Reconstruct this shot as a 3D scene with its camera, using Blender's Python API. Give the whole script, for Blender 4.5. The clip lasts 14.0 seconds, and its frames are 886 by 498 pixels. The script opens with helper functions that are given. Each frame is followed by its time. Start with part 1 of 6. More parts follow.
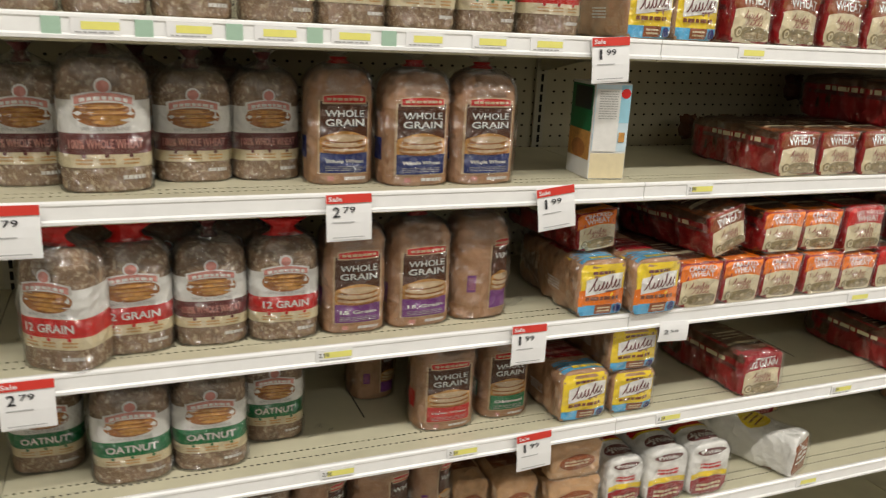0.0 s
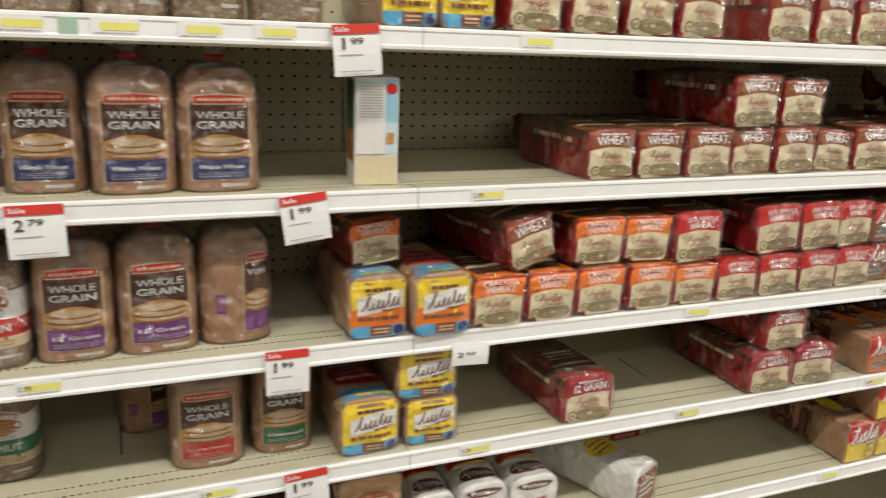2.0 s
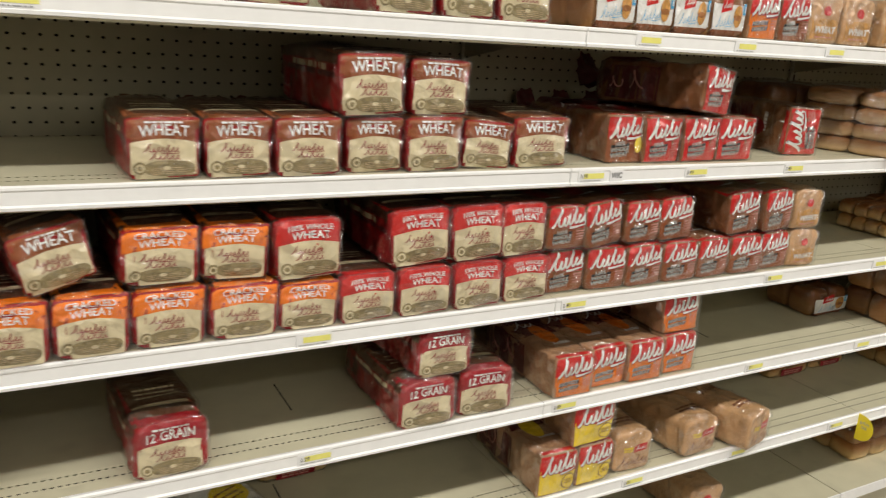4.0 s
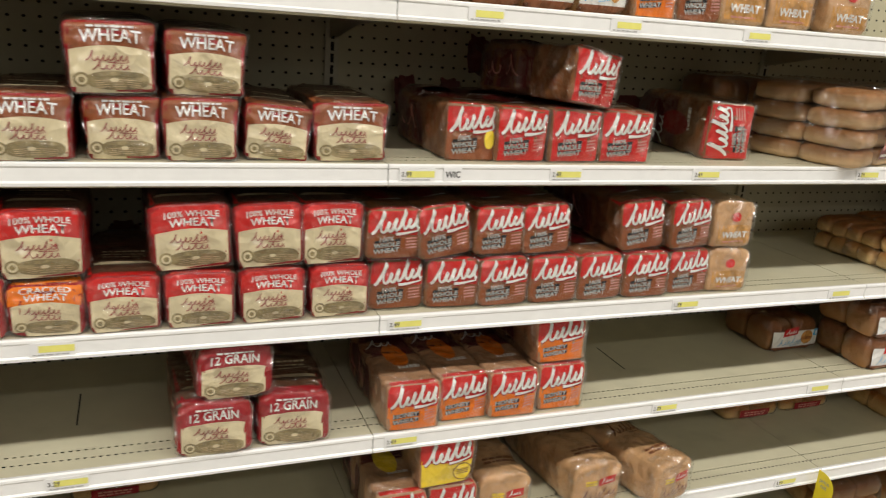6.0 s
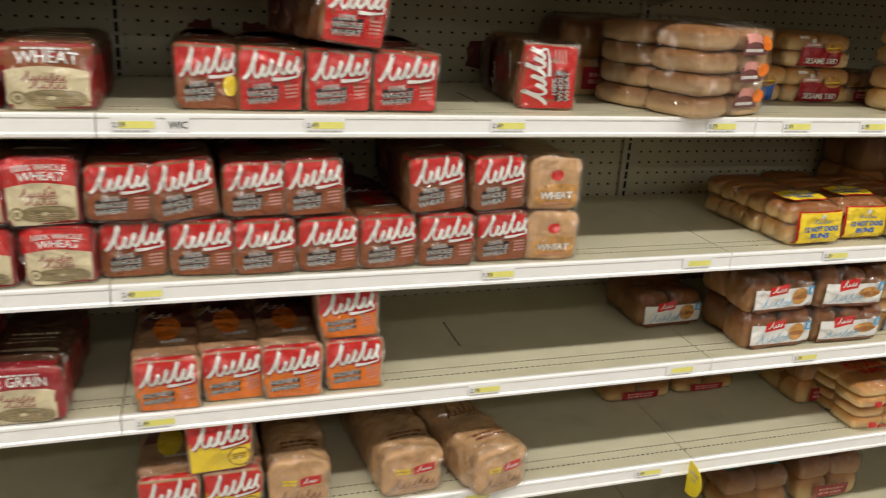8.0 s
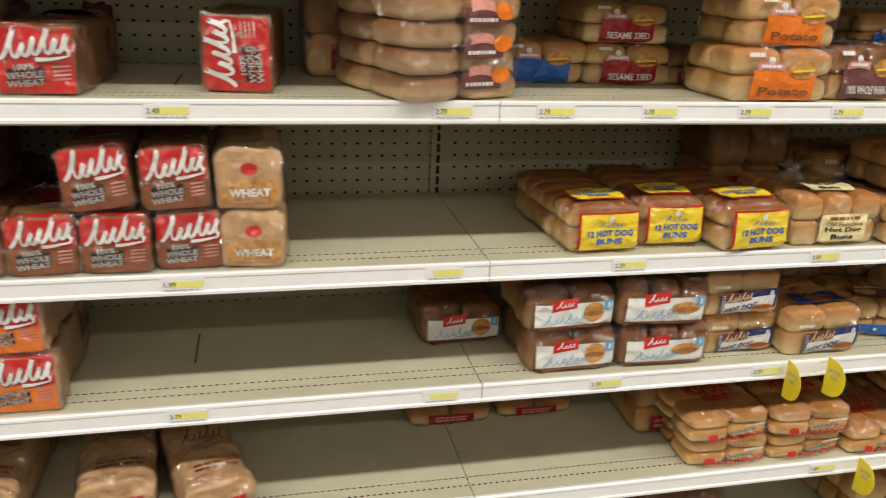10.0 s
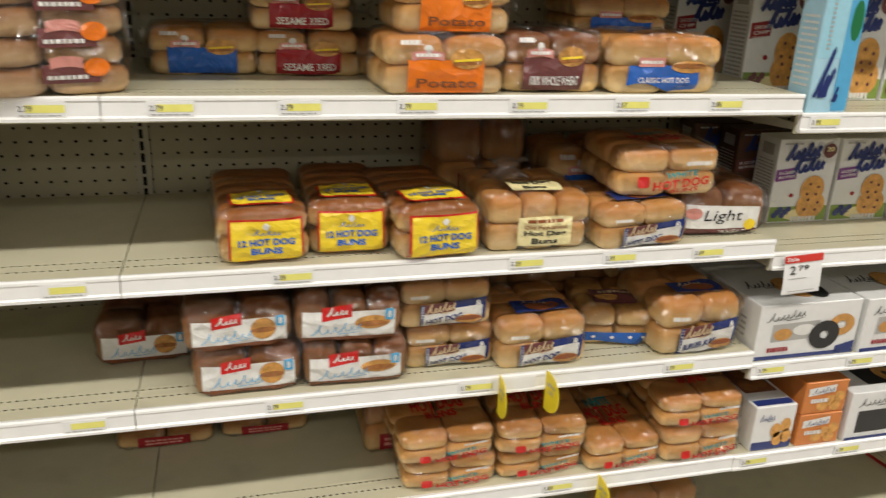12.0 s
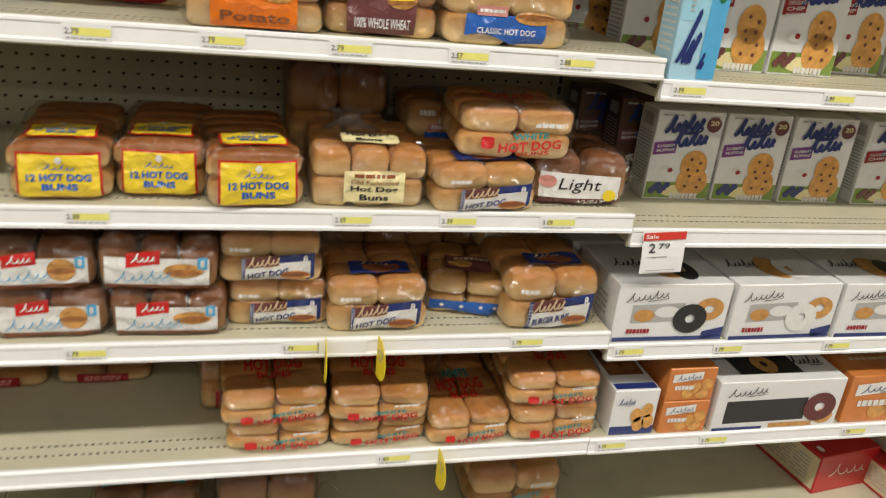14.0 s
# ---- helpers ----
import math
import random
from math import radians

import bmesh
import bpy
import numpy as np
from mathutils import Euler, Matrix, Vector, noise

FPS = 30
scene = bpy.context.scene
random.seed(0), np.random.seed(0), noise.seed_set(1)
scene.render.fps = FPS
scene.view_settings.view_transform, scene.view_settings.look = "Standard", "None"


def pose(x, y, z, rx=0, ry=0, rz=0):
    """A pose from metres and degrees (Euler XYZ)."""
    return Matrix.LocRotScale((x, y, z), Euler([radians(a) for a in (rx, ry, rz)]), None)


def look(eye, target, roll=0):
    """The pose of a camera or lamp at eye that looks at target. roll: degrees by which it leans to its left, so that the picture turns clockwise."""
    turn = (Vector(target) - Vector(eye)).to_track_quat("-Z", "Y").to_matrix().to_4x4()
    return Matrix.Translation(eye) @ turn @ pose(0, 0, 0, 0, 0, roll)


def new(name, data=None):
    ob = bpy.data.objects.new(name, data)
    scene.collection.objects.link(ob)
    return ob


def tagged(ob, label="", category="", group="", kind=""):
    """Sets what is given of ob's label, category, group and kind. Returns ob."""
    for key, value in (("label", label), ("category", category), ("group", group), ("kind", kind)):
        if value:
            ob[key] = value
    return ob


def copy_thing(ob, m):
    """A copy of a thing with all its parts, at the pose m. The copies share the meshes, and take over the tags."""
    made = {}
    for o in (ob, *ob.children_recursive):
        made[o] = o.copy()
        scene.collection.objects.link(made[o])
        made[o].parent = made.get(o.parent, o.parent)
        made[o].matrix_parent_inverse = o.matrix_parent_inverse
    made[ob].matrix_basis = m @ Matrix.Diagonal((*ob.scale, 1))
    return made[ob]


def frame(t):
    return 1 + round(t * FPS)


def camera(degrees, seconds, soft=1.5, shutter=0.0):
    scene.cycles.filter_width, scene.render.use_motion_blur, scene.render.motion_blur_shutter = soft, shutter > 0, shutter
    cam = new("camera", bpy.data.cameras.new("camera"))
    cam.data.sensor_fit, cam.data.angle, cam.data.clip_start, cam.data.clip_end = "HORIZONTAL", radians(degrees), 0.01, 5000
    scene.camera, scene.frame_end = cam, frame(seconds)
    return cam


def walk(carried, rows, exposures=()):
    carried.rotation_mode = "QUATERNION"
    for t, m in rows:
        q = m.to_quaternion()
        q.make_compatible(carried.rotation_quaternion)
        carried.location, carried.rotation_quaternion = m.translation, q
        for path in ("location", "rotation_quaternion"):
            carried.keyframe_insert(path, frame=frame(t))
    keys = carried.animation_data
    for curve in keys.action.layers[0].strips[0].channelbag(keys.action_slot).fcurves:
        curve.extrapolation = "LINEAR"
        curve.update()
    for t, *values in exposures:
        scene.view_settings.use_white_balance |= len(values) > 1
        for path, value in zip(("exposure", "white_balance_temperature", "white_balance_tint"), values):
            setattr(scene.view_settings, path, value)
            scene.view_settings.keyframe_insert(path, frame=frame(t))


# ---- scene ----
cam = camera(58.7, 14.0, soft=1.2, shutter=0.5)
PATH = [
    (0, (-0.982, -1.321, 1.675), (-0.248, 0.456, 1.123), 2.9),
    (0.5, (-0.823, -1.341, 1.676), (-0.204, 0.472, 1.101), 4.4),
    (1, (-0.745, -1.327, 1.65), (-0.199, 0.502, 1.052), 3.4),
    (1.5, (-0.659, -1.296, 1.659), (0.006, 0.509, 1.112), 2.5),
    (2, (-0.489, -1.329, 1.657), (0.242, 0.455, 1.126), 2.3),
    (2.5, (-0.33, -1.358, 1.659), (0.384, 0.422, 1.09), 2.6),
    (3, (-0.159, -1.337, 1.634), (0.644, 0.415, 1.099), 2.9),
    (3.5, (0.057, -1.302, 1.683), (0.965, 0.392, 1.128), 3.8),
    (3.7, (0.121, -1.291, 1.671), (1.064, 0.381, 1.109), 4.0),
    (6, (0.809, -1.313, 1.638), (1.524, 0.467, 1.071), 4.5),
    (6.5, (0.952, -1.301, 1.639), (1.616, 0.484, 1.031), 4.0),
    (7, (1.101, -1.352, 1.642), (1.691, 0.444, 0.99), 5.3),
    (7.5, (1.212, -1.352, 1.628), (1.723, 0.456, 0.944), 2.7),
    (8, (1.372, -1.326, 1.607), (1.952, 0.475, 0.96), 3.4),
    (10.5, (2.183, -1.259, 1.584), (2.596, 0.579, 0.911), 2.3),
    (11, (2.303, -1.23, 1.596), (2.822, 0.573, 0.905), 3.1),
    (11.5, (2.465, -1.216, 1.572), (3.019, 0.583, 0.895), 2.1),
    (12, (2.631, -1.259, 1.595), (3.124, 0.55, 0.898), 2.4),
    (12.5, (2.764, -1.262, 1.591), (3.286, 0.524, 0.858), 1.6),
    (13, (2.879, -1.205, 1.568), (3.519, 0.561, 0.881), 3.9),
    (13.5, (2.949, -1.182, 1.565), (3.512, 0.588, 0.824), 3.8),
    (14, (2.959, -1.26, 1.565), (3.437, 0.523, 0.794), 6.1),
]
walk(cam, [(t, look(eye, target, roll)) for t, eye, target, roll in PATH])

# ---- world and light ----
world = bpy.data.worlds.new("store_air")
world.use_nodes = True
world.node_tree.nodes["Background"].inputs[0].default_value = (1.0, 0.95, 0.86, 1)
world.node_tree.nodes["Background"].inputs[1].default_value = 0.02
scene.world = world


def ceiling_strip(y, watts, x=1.3, length=15.0, width=0.28, z=4.85):
    """A continuous row of fluorescent tubes in the store's ceiling."""
    data = bpy.data.lights.new("fluorescent_row", "AREA")
    data.shape, data.size, data.size_y, data.energy = "RECTANGLE", length, width, watts
    data.color = (1.0, 0.955, 0.875)
    ob = new("fluorescent_row", data)
    ob.matrix_basis = pose(x, y, z)
    return ob


for row_x, row_y, row_watts in ((2.3, -2.2, 450), (4.0, -5.8, 160), (4.0, -9.4, 140), (4.0, -13.0, 140), (4.0, -16.6, 140)):
    ceiling_strip(row_y, row_watts, row_x)

# ---- materials ----


def mix_rgb(nt, fac, a, b):
    n = nt.nodes.new("ShaderNodeMix")
    n.data_type = "RGBA"
    for sock, val in ((n.inputs[0], fac), (n.inputs[6], a), (n.inputs[7], b)):
        if hasattr(val, "is_output"):
            nt.links.new(val, sock)
        else:
            sock.default_value = val if isinstance(val, float) else (*val, 1)
    return n.outputs[2]


def noise_node(nt, vec, scale, detail=3.0, rough=0.55, distort=0.0):
    n = nt.nodes.new("ShaderNodeTexNoise")
    n.inputs["Scale"].default_value, n.inputs["Detail"].default_value = scale, detail
    n.inputs["Roughness"].default_value, n.inputs["Distortion"].default_value = rough, distort
    nt.links.new(vec, n.inputs["Vector"])
    return n.outputs["Fac"]


def ramp(nt, fac, lo, hi):
    n = nt.nodes.new("ShaderNodeMapRange")
    n.inputs[1].default_value, n.inputs[2].default_value = lo, hi
    nt.links.new(fac, n.inputs[0])
    return n.outputs[0]


def crumple(nt, vec, scale, wild=1.1):
    """Height of crumpled film: sharp-edged facets, bent out of shape, with finer creases."""
    bend = nt.nodes.new("ShaderNodeTexNoise")
    bend.inputs["Scale"].default_value, bend.inputs["Detail"].default_value = scale * 0.45, 2.0
    nt.links.new(vec, bend.inputs["Vector"])
    mad = nt.nodes.new("ShaderNodeVectorMath")
    mad.operation = "MULTIPLY_ADD"
    mad.inputs[1].default_value = (2.4 * wild / scale,) * 3
    nt.links.new(bend.outputs["Color"], mad.inputs[0])
    nt.links.new(vec, mad.inputs[2])
    facets = nt.nodes.new("ShaderNodeTexVoronoi")
    facets.inputs["Scale"].default_value = scale
    nt.links.new(mad.outputs[0], facets.inputs["Vector"])
    both = nt.nodes.new("ShaderNodeMath")
    both.operation = "MULTIPLY_ADD"
    both.inputs[1].default_value = 0.9
    nt.links.new(noise_node(nt, vec, scale * 0.6, 3.0, 0.6, 1.5), both.inputs[0])
    nt.links.new(facets.outputs["Distance"], both.inputs[2])
    return both.outputs[0]


def tint(c, k):
    return tuple(min(1.0, max(0.0, x * k)) for x in c)


def surface(name, color, rough=0.5, metal=0.0, coat=0.0, coat_rough=0.12, var=0.12, scale=45.0, bump=0.15, bump_scale=90.0,
            speck=None, speck_scale=160.0, speck_cut=(0.58, 0.66), crinkle=0.0, crinkle_scale=28.0, big=6.0, under=None):
    """Principled material with variation at two scales, an optional second colour in specks, and film crinkles in the coat."""
    m = bpy.data.materials.new(name)
    m.use_nodes = True
    nt = m.node_tree
    p = nt.nodes["Principled BSDF"]
    tc, info = nt.nodes.new("ShaderNodeTexCoord"), nt.nodes.new("ShaderNodeObjectInfo")
    add = nt.nodes.new("ShaderNodeVectorMath")
    add.operation = "ADD"
    spread = nt.nodes.new("ShaderNodeVectorMath")
    spread.operation = "SCALE"
    spread.inputs[0].default_value, = ((3.7, 5.1, 2.9),)
    nt.links.new(info.outputs["Random"], spread.inputs["Scale"])
    nt.links.new(tc.outputs["Object"], add.inputs[0])
    nt.links.new(spread.outputs[0], add.inputs[1])
    vec = add.outputs[0]
    fine = ramp(nt, noise_node(nt, vec, scale), 0.3, 0.7)
    broad = ramp(nt, noise_node(nt, vec, big, 2.0), 0.3, 0.7)
    col = mix_rgb(nt, fine, tint(color, 1 - var), tint(color, 1 + var))
    col = mix_rgb(nt, broad, col, tint(color, 1 - var * 0.7)) if var else col
    col2 = mix_rgb(nt, 0.6, col, mix_rgb(nt, fine, tint(color, 1 - var), tint(color, 1 + var)))
    if speck:
        col2 = mix_rgb(nt, ramp(nt, noise_node(nt, vec, speck_scale, 2.0), *speck_cut), col2, speck)
    if under:
        sep = nt.nodes.new("ShaderNodeSeparateXYZ")
        nt.links.new(tc.outputs["Generated"], sep.inputs[0])
        edge = nt.nodes.new("ShaderNodeMath")
        edge.operation = "ADD"
        nt.links.new(sep.outputs[2], edge.inputs[0])
        shift = nt.nodes.new("ShaderNodeMath")
        shift.operation = "MULTIPLY"
        shift.inputs[1].default_value = 0.3
        nt.links.new(noise_node(nt, vec, 22.0), shift.inputs[0])
        nt.links.new(shift.outputs[0], edge.inputs[1])
        col2 = mix_rgb(nt, ramp(nt, edge.outputs[0], 0.45, 0.95), under, col2)
    nt.links.new(col2, p.inputs["Base Color"])
    p.inputs["Roughness"].default_value, p.inputs["Metallic"].default_value = rough, metal
    p.inputs["Coat Weight"].default_value, p.inputs["Coat Roughness"].default_value = coat, coat_rough
    if crinkle:
        p.inputs["Specular IOR Level"].default_value = 0.12
    b = nt.nodes.new("ShaderNodeBump")
    b.inputs["Strength"].default_value, b.inputs["Distance"].default_value = bump, 0.002
    nt.links.new(noise_node(nt, vec, bump_scale), b.inputs["Height"])
    nt.links.new(b.outputs[0], p.inputs["Normal"])
    if crinkle:
        height = crumple(nt, vec, crinkle_scale)
        for weight, target in ((0.42, "Coat Normal"), (0.20, "Normal")):
            c = nt.nodes.new("ShaderNodeBump")
            c.inputs["Strength"].default_value, c.inputs["Distance"].default_value = min(crinkle, 1.0), weight / crinkle_scale
            nt.links.new(height, c.inputs["Height"])
            if target == "Normal":
                nt.links.new(b.outputs[0], c.inputs["Normal"])
            nt.links.new(c.outputs[0], p.inputs[target])
    return m


def wrapped(name, color, **kw):
    """Something seen through, or printed on, a clear crinkled bread bag."""
    args = dict(rough=0.45, coat=0.7, coat_rough=0.17, crinkle=1.0, crinkle_scale=30.0, var=0.1, bump=0.12)
    args.update(kw)
    return surface(name, color, **args)


def clear_film(name, gloss=0.16, haze=0.05, crease=0.8, top=2.2, folds=36.0):
    """Thin clear plastic: mostly see-through, glossy on its wrinkles."""
    m = bpy.data.materials.new(name)
    m.use_nodes = True
    nt = m.node_tree
    nt.nodes.remove(nt.nodes["Principled BSDF"])
    out = nt.nodes["Material Output"]
    tr, gl, df = (nt.nodes.new("ShaderNodeBsdf" + k) for k in ("Transparent", "Glossy", "Diffuse"))
    tr.inputs[0].default_value = (0.99, 0.99, 0.985, 1)
    gl.inputs["Roughness"].default_value = 0.18
    df.inputs[0].default_value = (0.8, 0.8, 0.78, 1)
    tc = nt.nodes.new("ShaderNodeTexCoord")
    b = nt.nodes.new("ShaderNodeBump")
    b.inputs["Strength"].default_value, b.inputs["Distance"].default_value = 1.0, crease / folds
    nt.links.new(crumple(nt, tc.outputs["Object"], folds), b.inputs["Height"])
    nt.links.new(b.outputs[0], gl.inputs["Normal"])
    lw = nt.nodes.new("ShaderNodeLayerWeight")
    lw.inputs[0].default_value = 0.3
    mr = nt.nodes.new("ShaderNodeMapRange")
    mr.inputs[3].default_value, mr.inputs[4].default_value = gloss * 0.5, gloss * top
    nt.links.new(lw.outputs["Fresnel"], mr.inputs[0])
    m1, m2 = nt.nodes.new("ShaderNodeMixShader"), nt.nodes.new("ShaderNodeMixShader")
    m1.inputs[0].default_value = haze
    nt.links.new(tr.outputs[0], m1.inputs[1])
    nt.links.new(df.outputs[0], m1.inputs[2])
    nt.links.new(mr.outputs[0], m2.inputs[0])
    nt.links.new(m1.outputs[0], m2.inputs[1])
    nt.links.new(gl.outputs[0], m2.inputs[2])
    nt.links.new(m2.outputs[0], out.inputs[0])
    return m


FILM = clear_film("clear_bag_film", 0.15, 0.0, 0.75, 2.4, 20.0)
LOAF_FILM = clear_film("tight_bag_film", 0.075, 0.0, 0.50, 2.4, 22.0)
FILM_DULL = clear_film("cloudy_bag_film", 0.26, 0.04, 0.6, 2.2, 24.0)
BEIGE = surface("beige_shelf_enamel", (0.58, 0.545, 0.395), rough=0.38, var=0.05, scale=14, bump=0.05, speck=(0.45, 0.42, 0.30), speck_scale=9, speck_cut=(0.6, 0.9))
PEG = surface("beige_pegboard", (0.46, 0.43, 0.305), rough=0.6, var=0.06, scale=20, bump=0.1)
UPRIGHT = surface("beige_upright_steel", (0.45, 0.43, 0.33), rough=0.4, var=0.05)
# Near-black colour that stands for the shade inside holes, slots and gaps.
GAPSHADE = surface("dark_gap", (0.012, 0.011, 0.010), rough=0.9, var=0.1)
RAILWHITE = surface("white_price_rail", (0.93, 0.93, 0.92), rough=0.3, coat=0.3, coat_rough=0.2, var=0.03, scale=30, bump=0.03)
CARD = surface("white_card", (0.88, 0.88, 0.88), rough=0.55, var=0.02, bump=0.03)
INK = surface("black_ink", (0.03, 0.03, 0.035), rough=0.6, var=0.1)
PRICEINK = surface("thin_price_ink", (0.16, 0.15, 0.13), rough=0.6, var=0.1)
GREYINK = surface("grey_small_print", (0.42, 0.42, 0.42), rough=0.6, var=0.1)
SALE_RED = surface("sale_red_ink", (0.68, 0.045, 0.03), rough=0.5, var=0.04, bump=0.03)
YELLOW = surface("yellow_price_field", (0.88, 0.84, 0.22), rough=0.5, var=0.05, bump=0.03)
FLAGYEL = surface("yellow_plastic_flag", (0.88, 0.70, 0.03), rough=0.4, var=0.04, bump=0.03)
GREENCARD = surface("pale_green_card", (0.40, 0.58, 0.45), rough=0.5, var=0.04)
FLOORM = surface("speckled_vinyl_tile", (0.55, 0.52, 0.46), rough=0.3, var=0.06, speck=(0.35, 0.32, 0.28), speck_scale=120)
CEILING = surface("grey_ceiling_deck", (0.30, 0.295, 0.28), rough=0.8, var=0.06, scale=4)
PLAIN = surface("store_paint", (0.62, 0.60, 0.55), rough=0.7, var=0.05, scale=4)
DARKSTORE = surface("opposite_aisle_goods", (0.30, 0.26, 0.22), rough=0.7, var=0.3, scale=5)

# bread and buns behind film
GRAINY = wrapped("seeded_bread_in_film", (0.29, 0.19, 0.12), speck=(0.52, 0.42, 0.29), speck_scale=140, speck_cut=(0.55, 0.64), var=0.25, scale=70, bump=0.5, crinkle=0.8, coat=0.9)
TANBREAD = wrapped("tan_bread_in_film", (0.44, 0.245, 0.135), var=0.16, scale=40, crinkle=0.7, coat=0.85)
PALEBREAD = wrapped("pale_bread_in_film", (0.56, 0.33, 0.165), var=0.22, scale=30, crinkle=0.7, coat=0.85)
WHEATCRUST = wrapped("wheat_crust_in_film", (0.22, 0.09, 0.035), var=0.22, scale=35, crinkle=0.7, coat=0.85)
DARKCRUST = wrapped("dark_crust_in_film", (0.10, 0.045, 0.025), var=0.25, scale=35, crinkle=0.7, coat=0.8)
BUN = surface("golden_bun_crust", (0.56, 0.24, 0.07), under=(0.80, 0.55, 0.25), rough=0.5, var=0.16, scale=18, bump=0.2, speck=(0.58, 0.29, 0.09), speck_scale=14, speck_cut=(0.45, 0.75), coat=0.35, coat_rough=0.25, crinkle=0.5)
BUNPALE = surface("pale_bun_side", (0.62, 0.32, 0.10), under=(0.82, 0.60, 0.31), rough=0.55, var=0.14, scale=20, bump=0.2, coat=0.35, coat_rough=0.25, crinkle=0.5)
BUNTOAST = surface("toasted_bun_crust", (0.34, 0.12, 0.03), under=(0.80, 0.54, 0.24), rough=0.5, var=0.16, scale=18, bump=0.2, coat=0.35, coat_rough=0.25, crinkle=0.5)
BUNROLL = surface("brown_roll_crust", (0.36, 0.17, 0.07), under=(0.64, 0.44, 0.25), rough=0.5, var=0.2, scale=20, bump=0.2, coat=0.35, coat_rough=0.25, crinkle=0.5)
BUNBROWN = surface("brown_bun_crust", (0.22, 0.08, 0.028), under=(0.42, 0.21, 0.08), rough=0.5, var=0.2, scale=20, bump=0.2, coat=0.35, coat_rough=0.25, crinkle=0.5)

# printed film inks, made on demand
PRINTS, INKS = {}, {}


def ink(key, color=None, **kw):
    if key not in PRINTS:
        args = dict(coat=0.8, crinkle=0.8, var=0.07, bump=0.06)
        args.update(kw)
        PRINTS[key] = wrapped("print_" + key, color, **args)
    return PRINTS[key]


for key, color in (("white", (0.80, 0.79, 0.76)), ("cream", (0.74, 0.64, 0.42)), ("red", (0.60, 0.018, 0.015)), ("deepred", (0.30, 0.010, 0.012)),
                   ("maroon", (0.13, 0.025, 0.025)), ("plum", (0.16, 0.05, 0.05)), ("orange", (0.86, 0.20, 0.012)), ("brown", (0.22, 0.075, 0.03)),
                   ("chestnut", (0.28, 0.08, 0.026)), ("olive", (0.31, 0.245, 0.125)), ("navy", (0.018, 0.035, 0.17)), ("blue", (0.025, 0.13, 0.52)),
                   ("sky", (0.10, 0.42, 0.72)), ("purple", (0.20, 0.045, 0.24)), ("green", (0.012, 0.17, 0.06)), ("yellow", (0.90, 0.66, 0.035)),
                   ("toast", (0.60, 0.30, 0.08)), ("crust", (0.36, 0.14, 0.04)), ("pink", (0.66, 0.28, 0.24)), ("crimson", (0.34, 0.014, 0.022)), ("wine", (0.33, 0.085, 0.075)), ("ice", (0.60, 0.74, 0.82)), ("umber", (0.085, 0.028, 0.012)),
                   ("black", (0.02, 0.02, 0.022)), ("grey", (0.45, 0.44, 0.42)), ("teal", (0.02, 0.28, 0.30)), ("lightyellow", (0.86, 0.76, 0.40)),
                   ("cyan", (0.35, 0.66, 0.80)), ("leaf", (0.22, 0.33, 0.06)), ("muffin", (0.72, 0.36, 0.09)), ("tanpaper", (0.62, 0.46, 0.28))):
    INKS[key] = color
    ink(key, color, **({"var": 0.38, "scale": 85.0, "big": 30.0} if key in ("olive", "toast", "crust", "muffin") else {}))
CARTON_WHITE = surface("white_carton_board", (0.80, 0.80, 0.79), rough=0.35, coat=0.25, coat_rough=0.25, var=0.03, bump=0.04)
CARTON_RED = surface("red_carton_board", (0.52, 0.02, 0.02), rough=0.35, coat=0.3, var=0.05, bump=0.04)
CARTON_ORANGE = surface("orange_carton_board", (0.66, 0.22, 0.05), rough=0.35, coat=0.3, var=0.12, scale=30, bump=0.04)
CARTON_BROWN = surface("brown_carton_board", (0.09, 0.04, 0.025), rough=0.35, coat=0.3, var=0.1, bump=0.04)
CARTON_CYAN = surface("pale_blue_carton_board", (0.42, 0.68, 0.82), rough=0.35, coat=0.3, var=0.06, bump=0.04)

# ---- mesh helpers ----


class Geo:
    def __init__(self):
        self.v, self.f, self.m = [], [], []

    def add(self, verts, faces, mi=0):
        o = len(self.v)
        self.v += [tuple(p) for p in verts]
        self.f += [tuple(o + i for i in f) for f in faces]
        self.m += [mi] * len(faces)
        return self

    def box(self, x0, x1, y0, y1, z0, z1, mi=0):
        v = [(x, y, z) for z in (z0, z1) for y in (y0, y1) for x in (x0, x1)]
        return self.add(v, [(0, 2, 3, 1), (4, 5, 7, 6), (0, 1, 5, 4), (2, 6, 7, 3), (0, 4, 6, 2), (1, 3, 7, 5)], mi)

    def loft(self, rings, cap0=True, cap1=True, mi=0):
        n = len(rings[0])
        v = [p for r in rings for p in r]
        f = [(i * n + j, i * n + (j + 1) % n, (i + 1) * n + (j + 1) % n, (i + 1) * n + j) for i in range(len(rings) - 1) for j in range(n)]
        if cap0:
            f.append(tuple(range(n))[::-1])
        if cap1:
            f.append(tuple((len(rings) - 1) * n + j for j in range(n)))
        return self.add(v, f, mi)

    def mesh(self, name, smooth=True):
        me = bpy.data.meshes.new(name)
        me.from_pydata(self.v, [], self.f)
        if any(self.m):
            me.polygons.foreach_set("material_index", self.m)
        if smooth:
            me.polygons.foreach_set("use_smooth", [True] * len(me.polygons))
        me.update()
        return me


def part(name, geo, material, parent=None, label="", smooth=True):
    me = geo.mesh(name, smooth) if isinstance(geo, Geo) else geo
    if not me.materials:
        for m in material if isinstance(material, (list, tuple)) else (material,):
            me.materials.append(m)
    ob = new(name, me)
    if parent:
        ob.parent = parent
    return tagged(ob, label)


def root(name, label, category, group=""):
    ob = new(name)
    ob.empty_display_size = 0.05
    return tagged(ob, label, category, group)


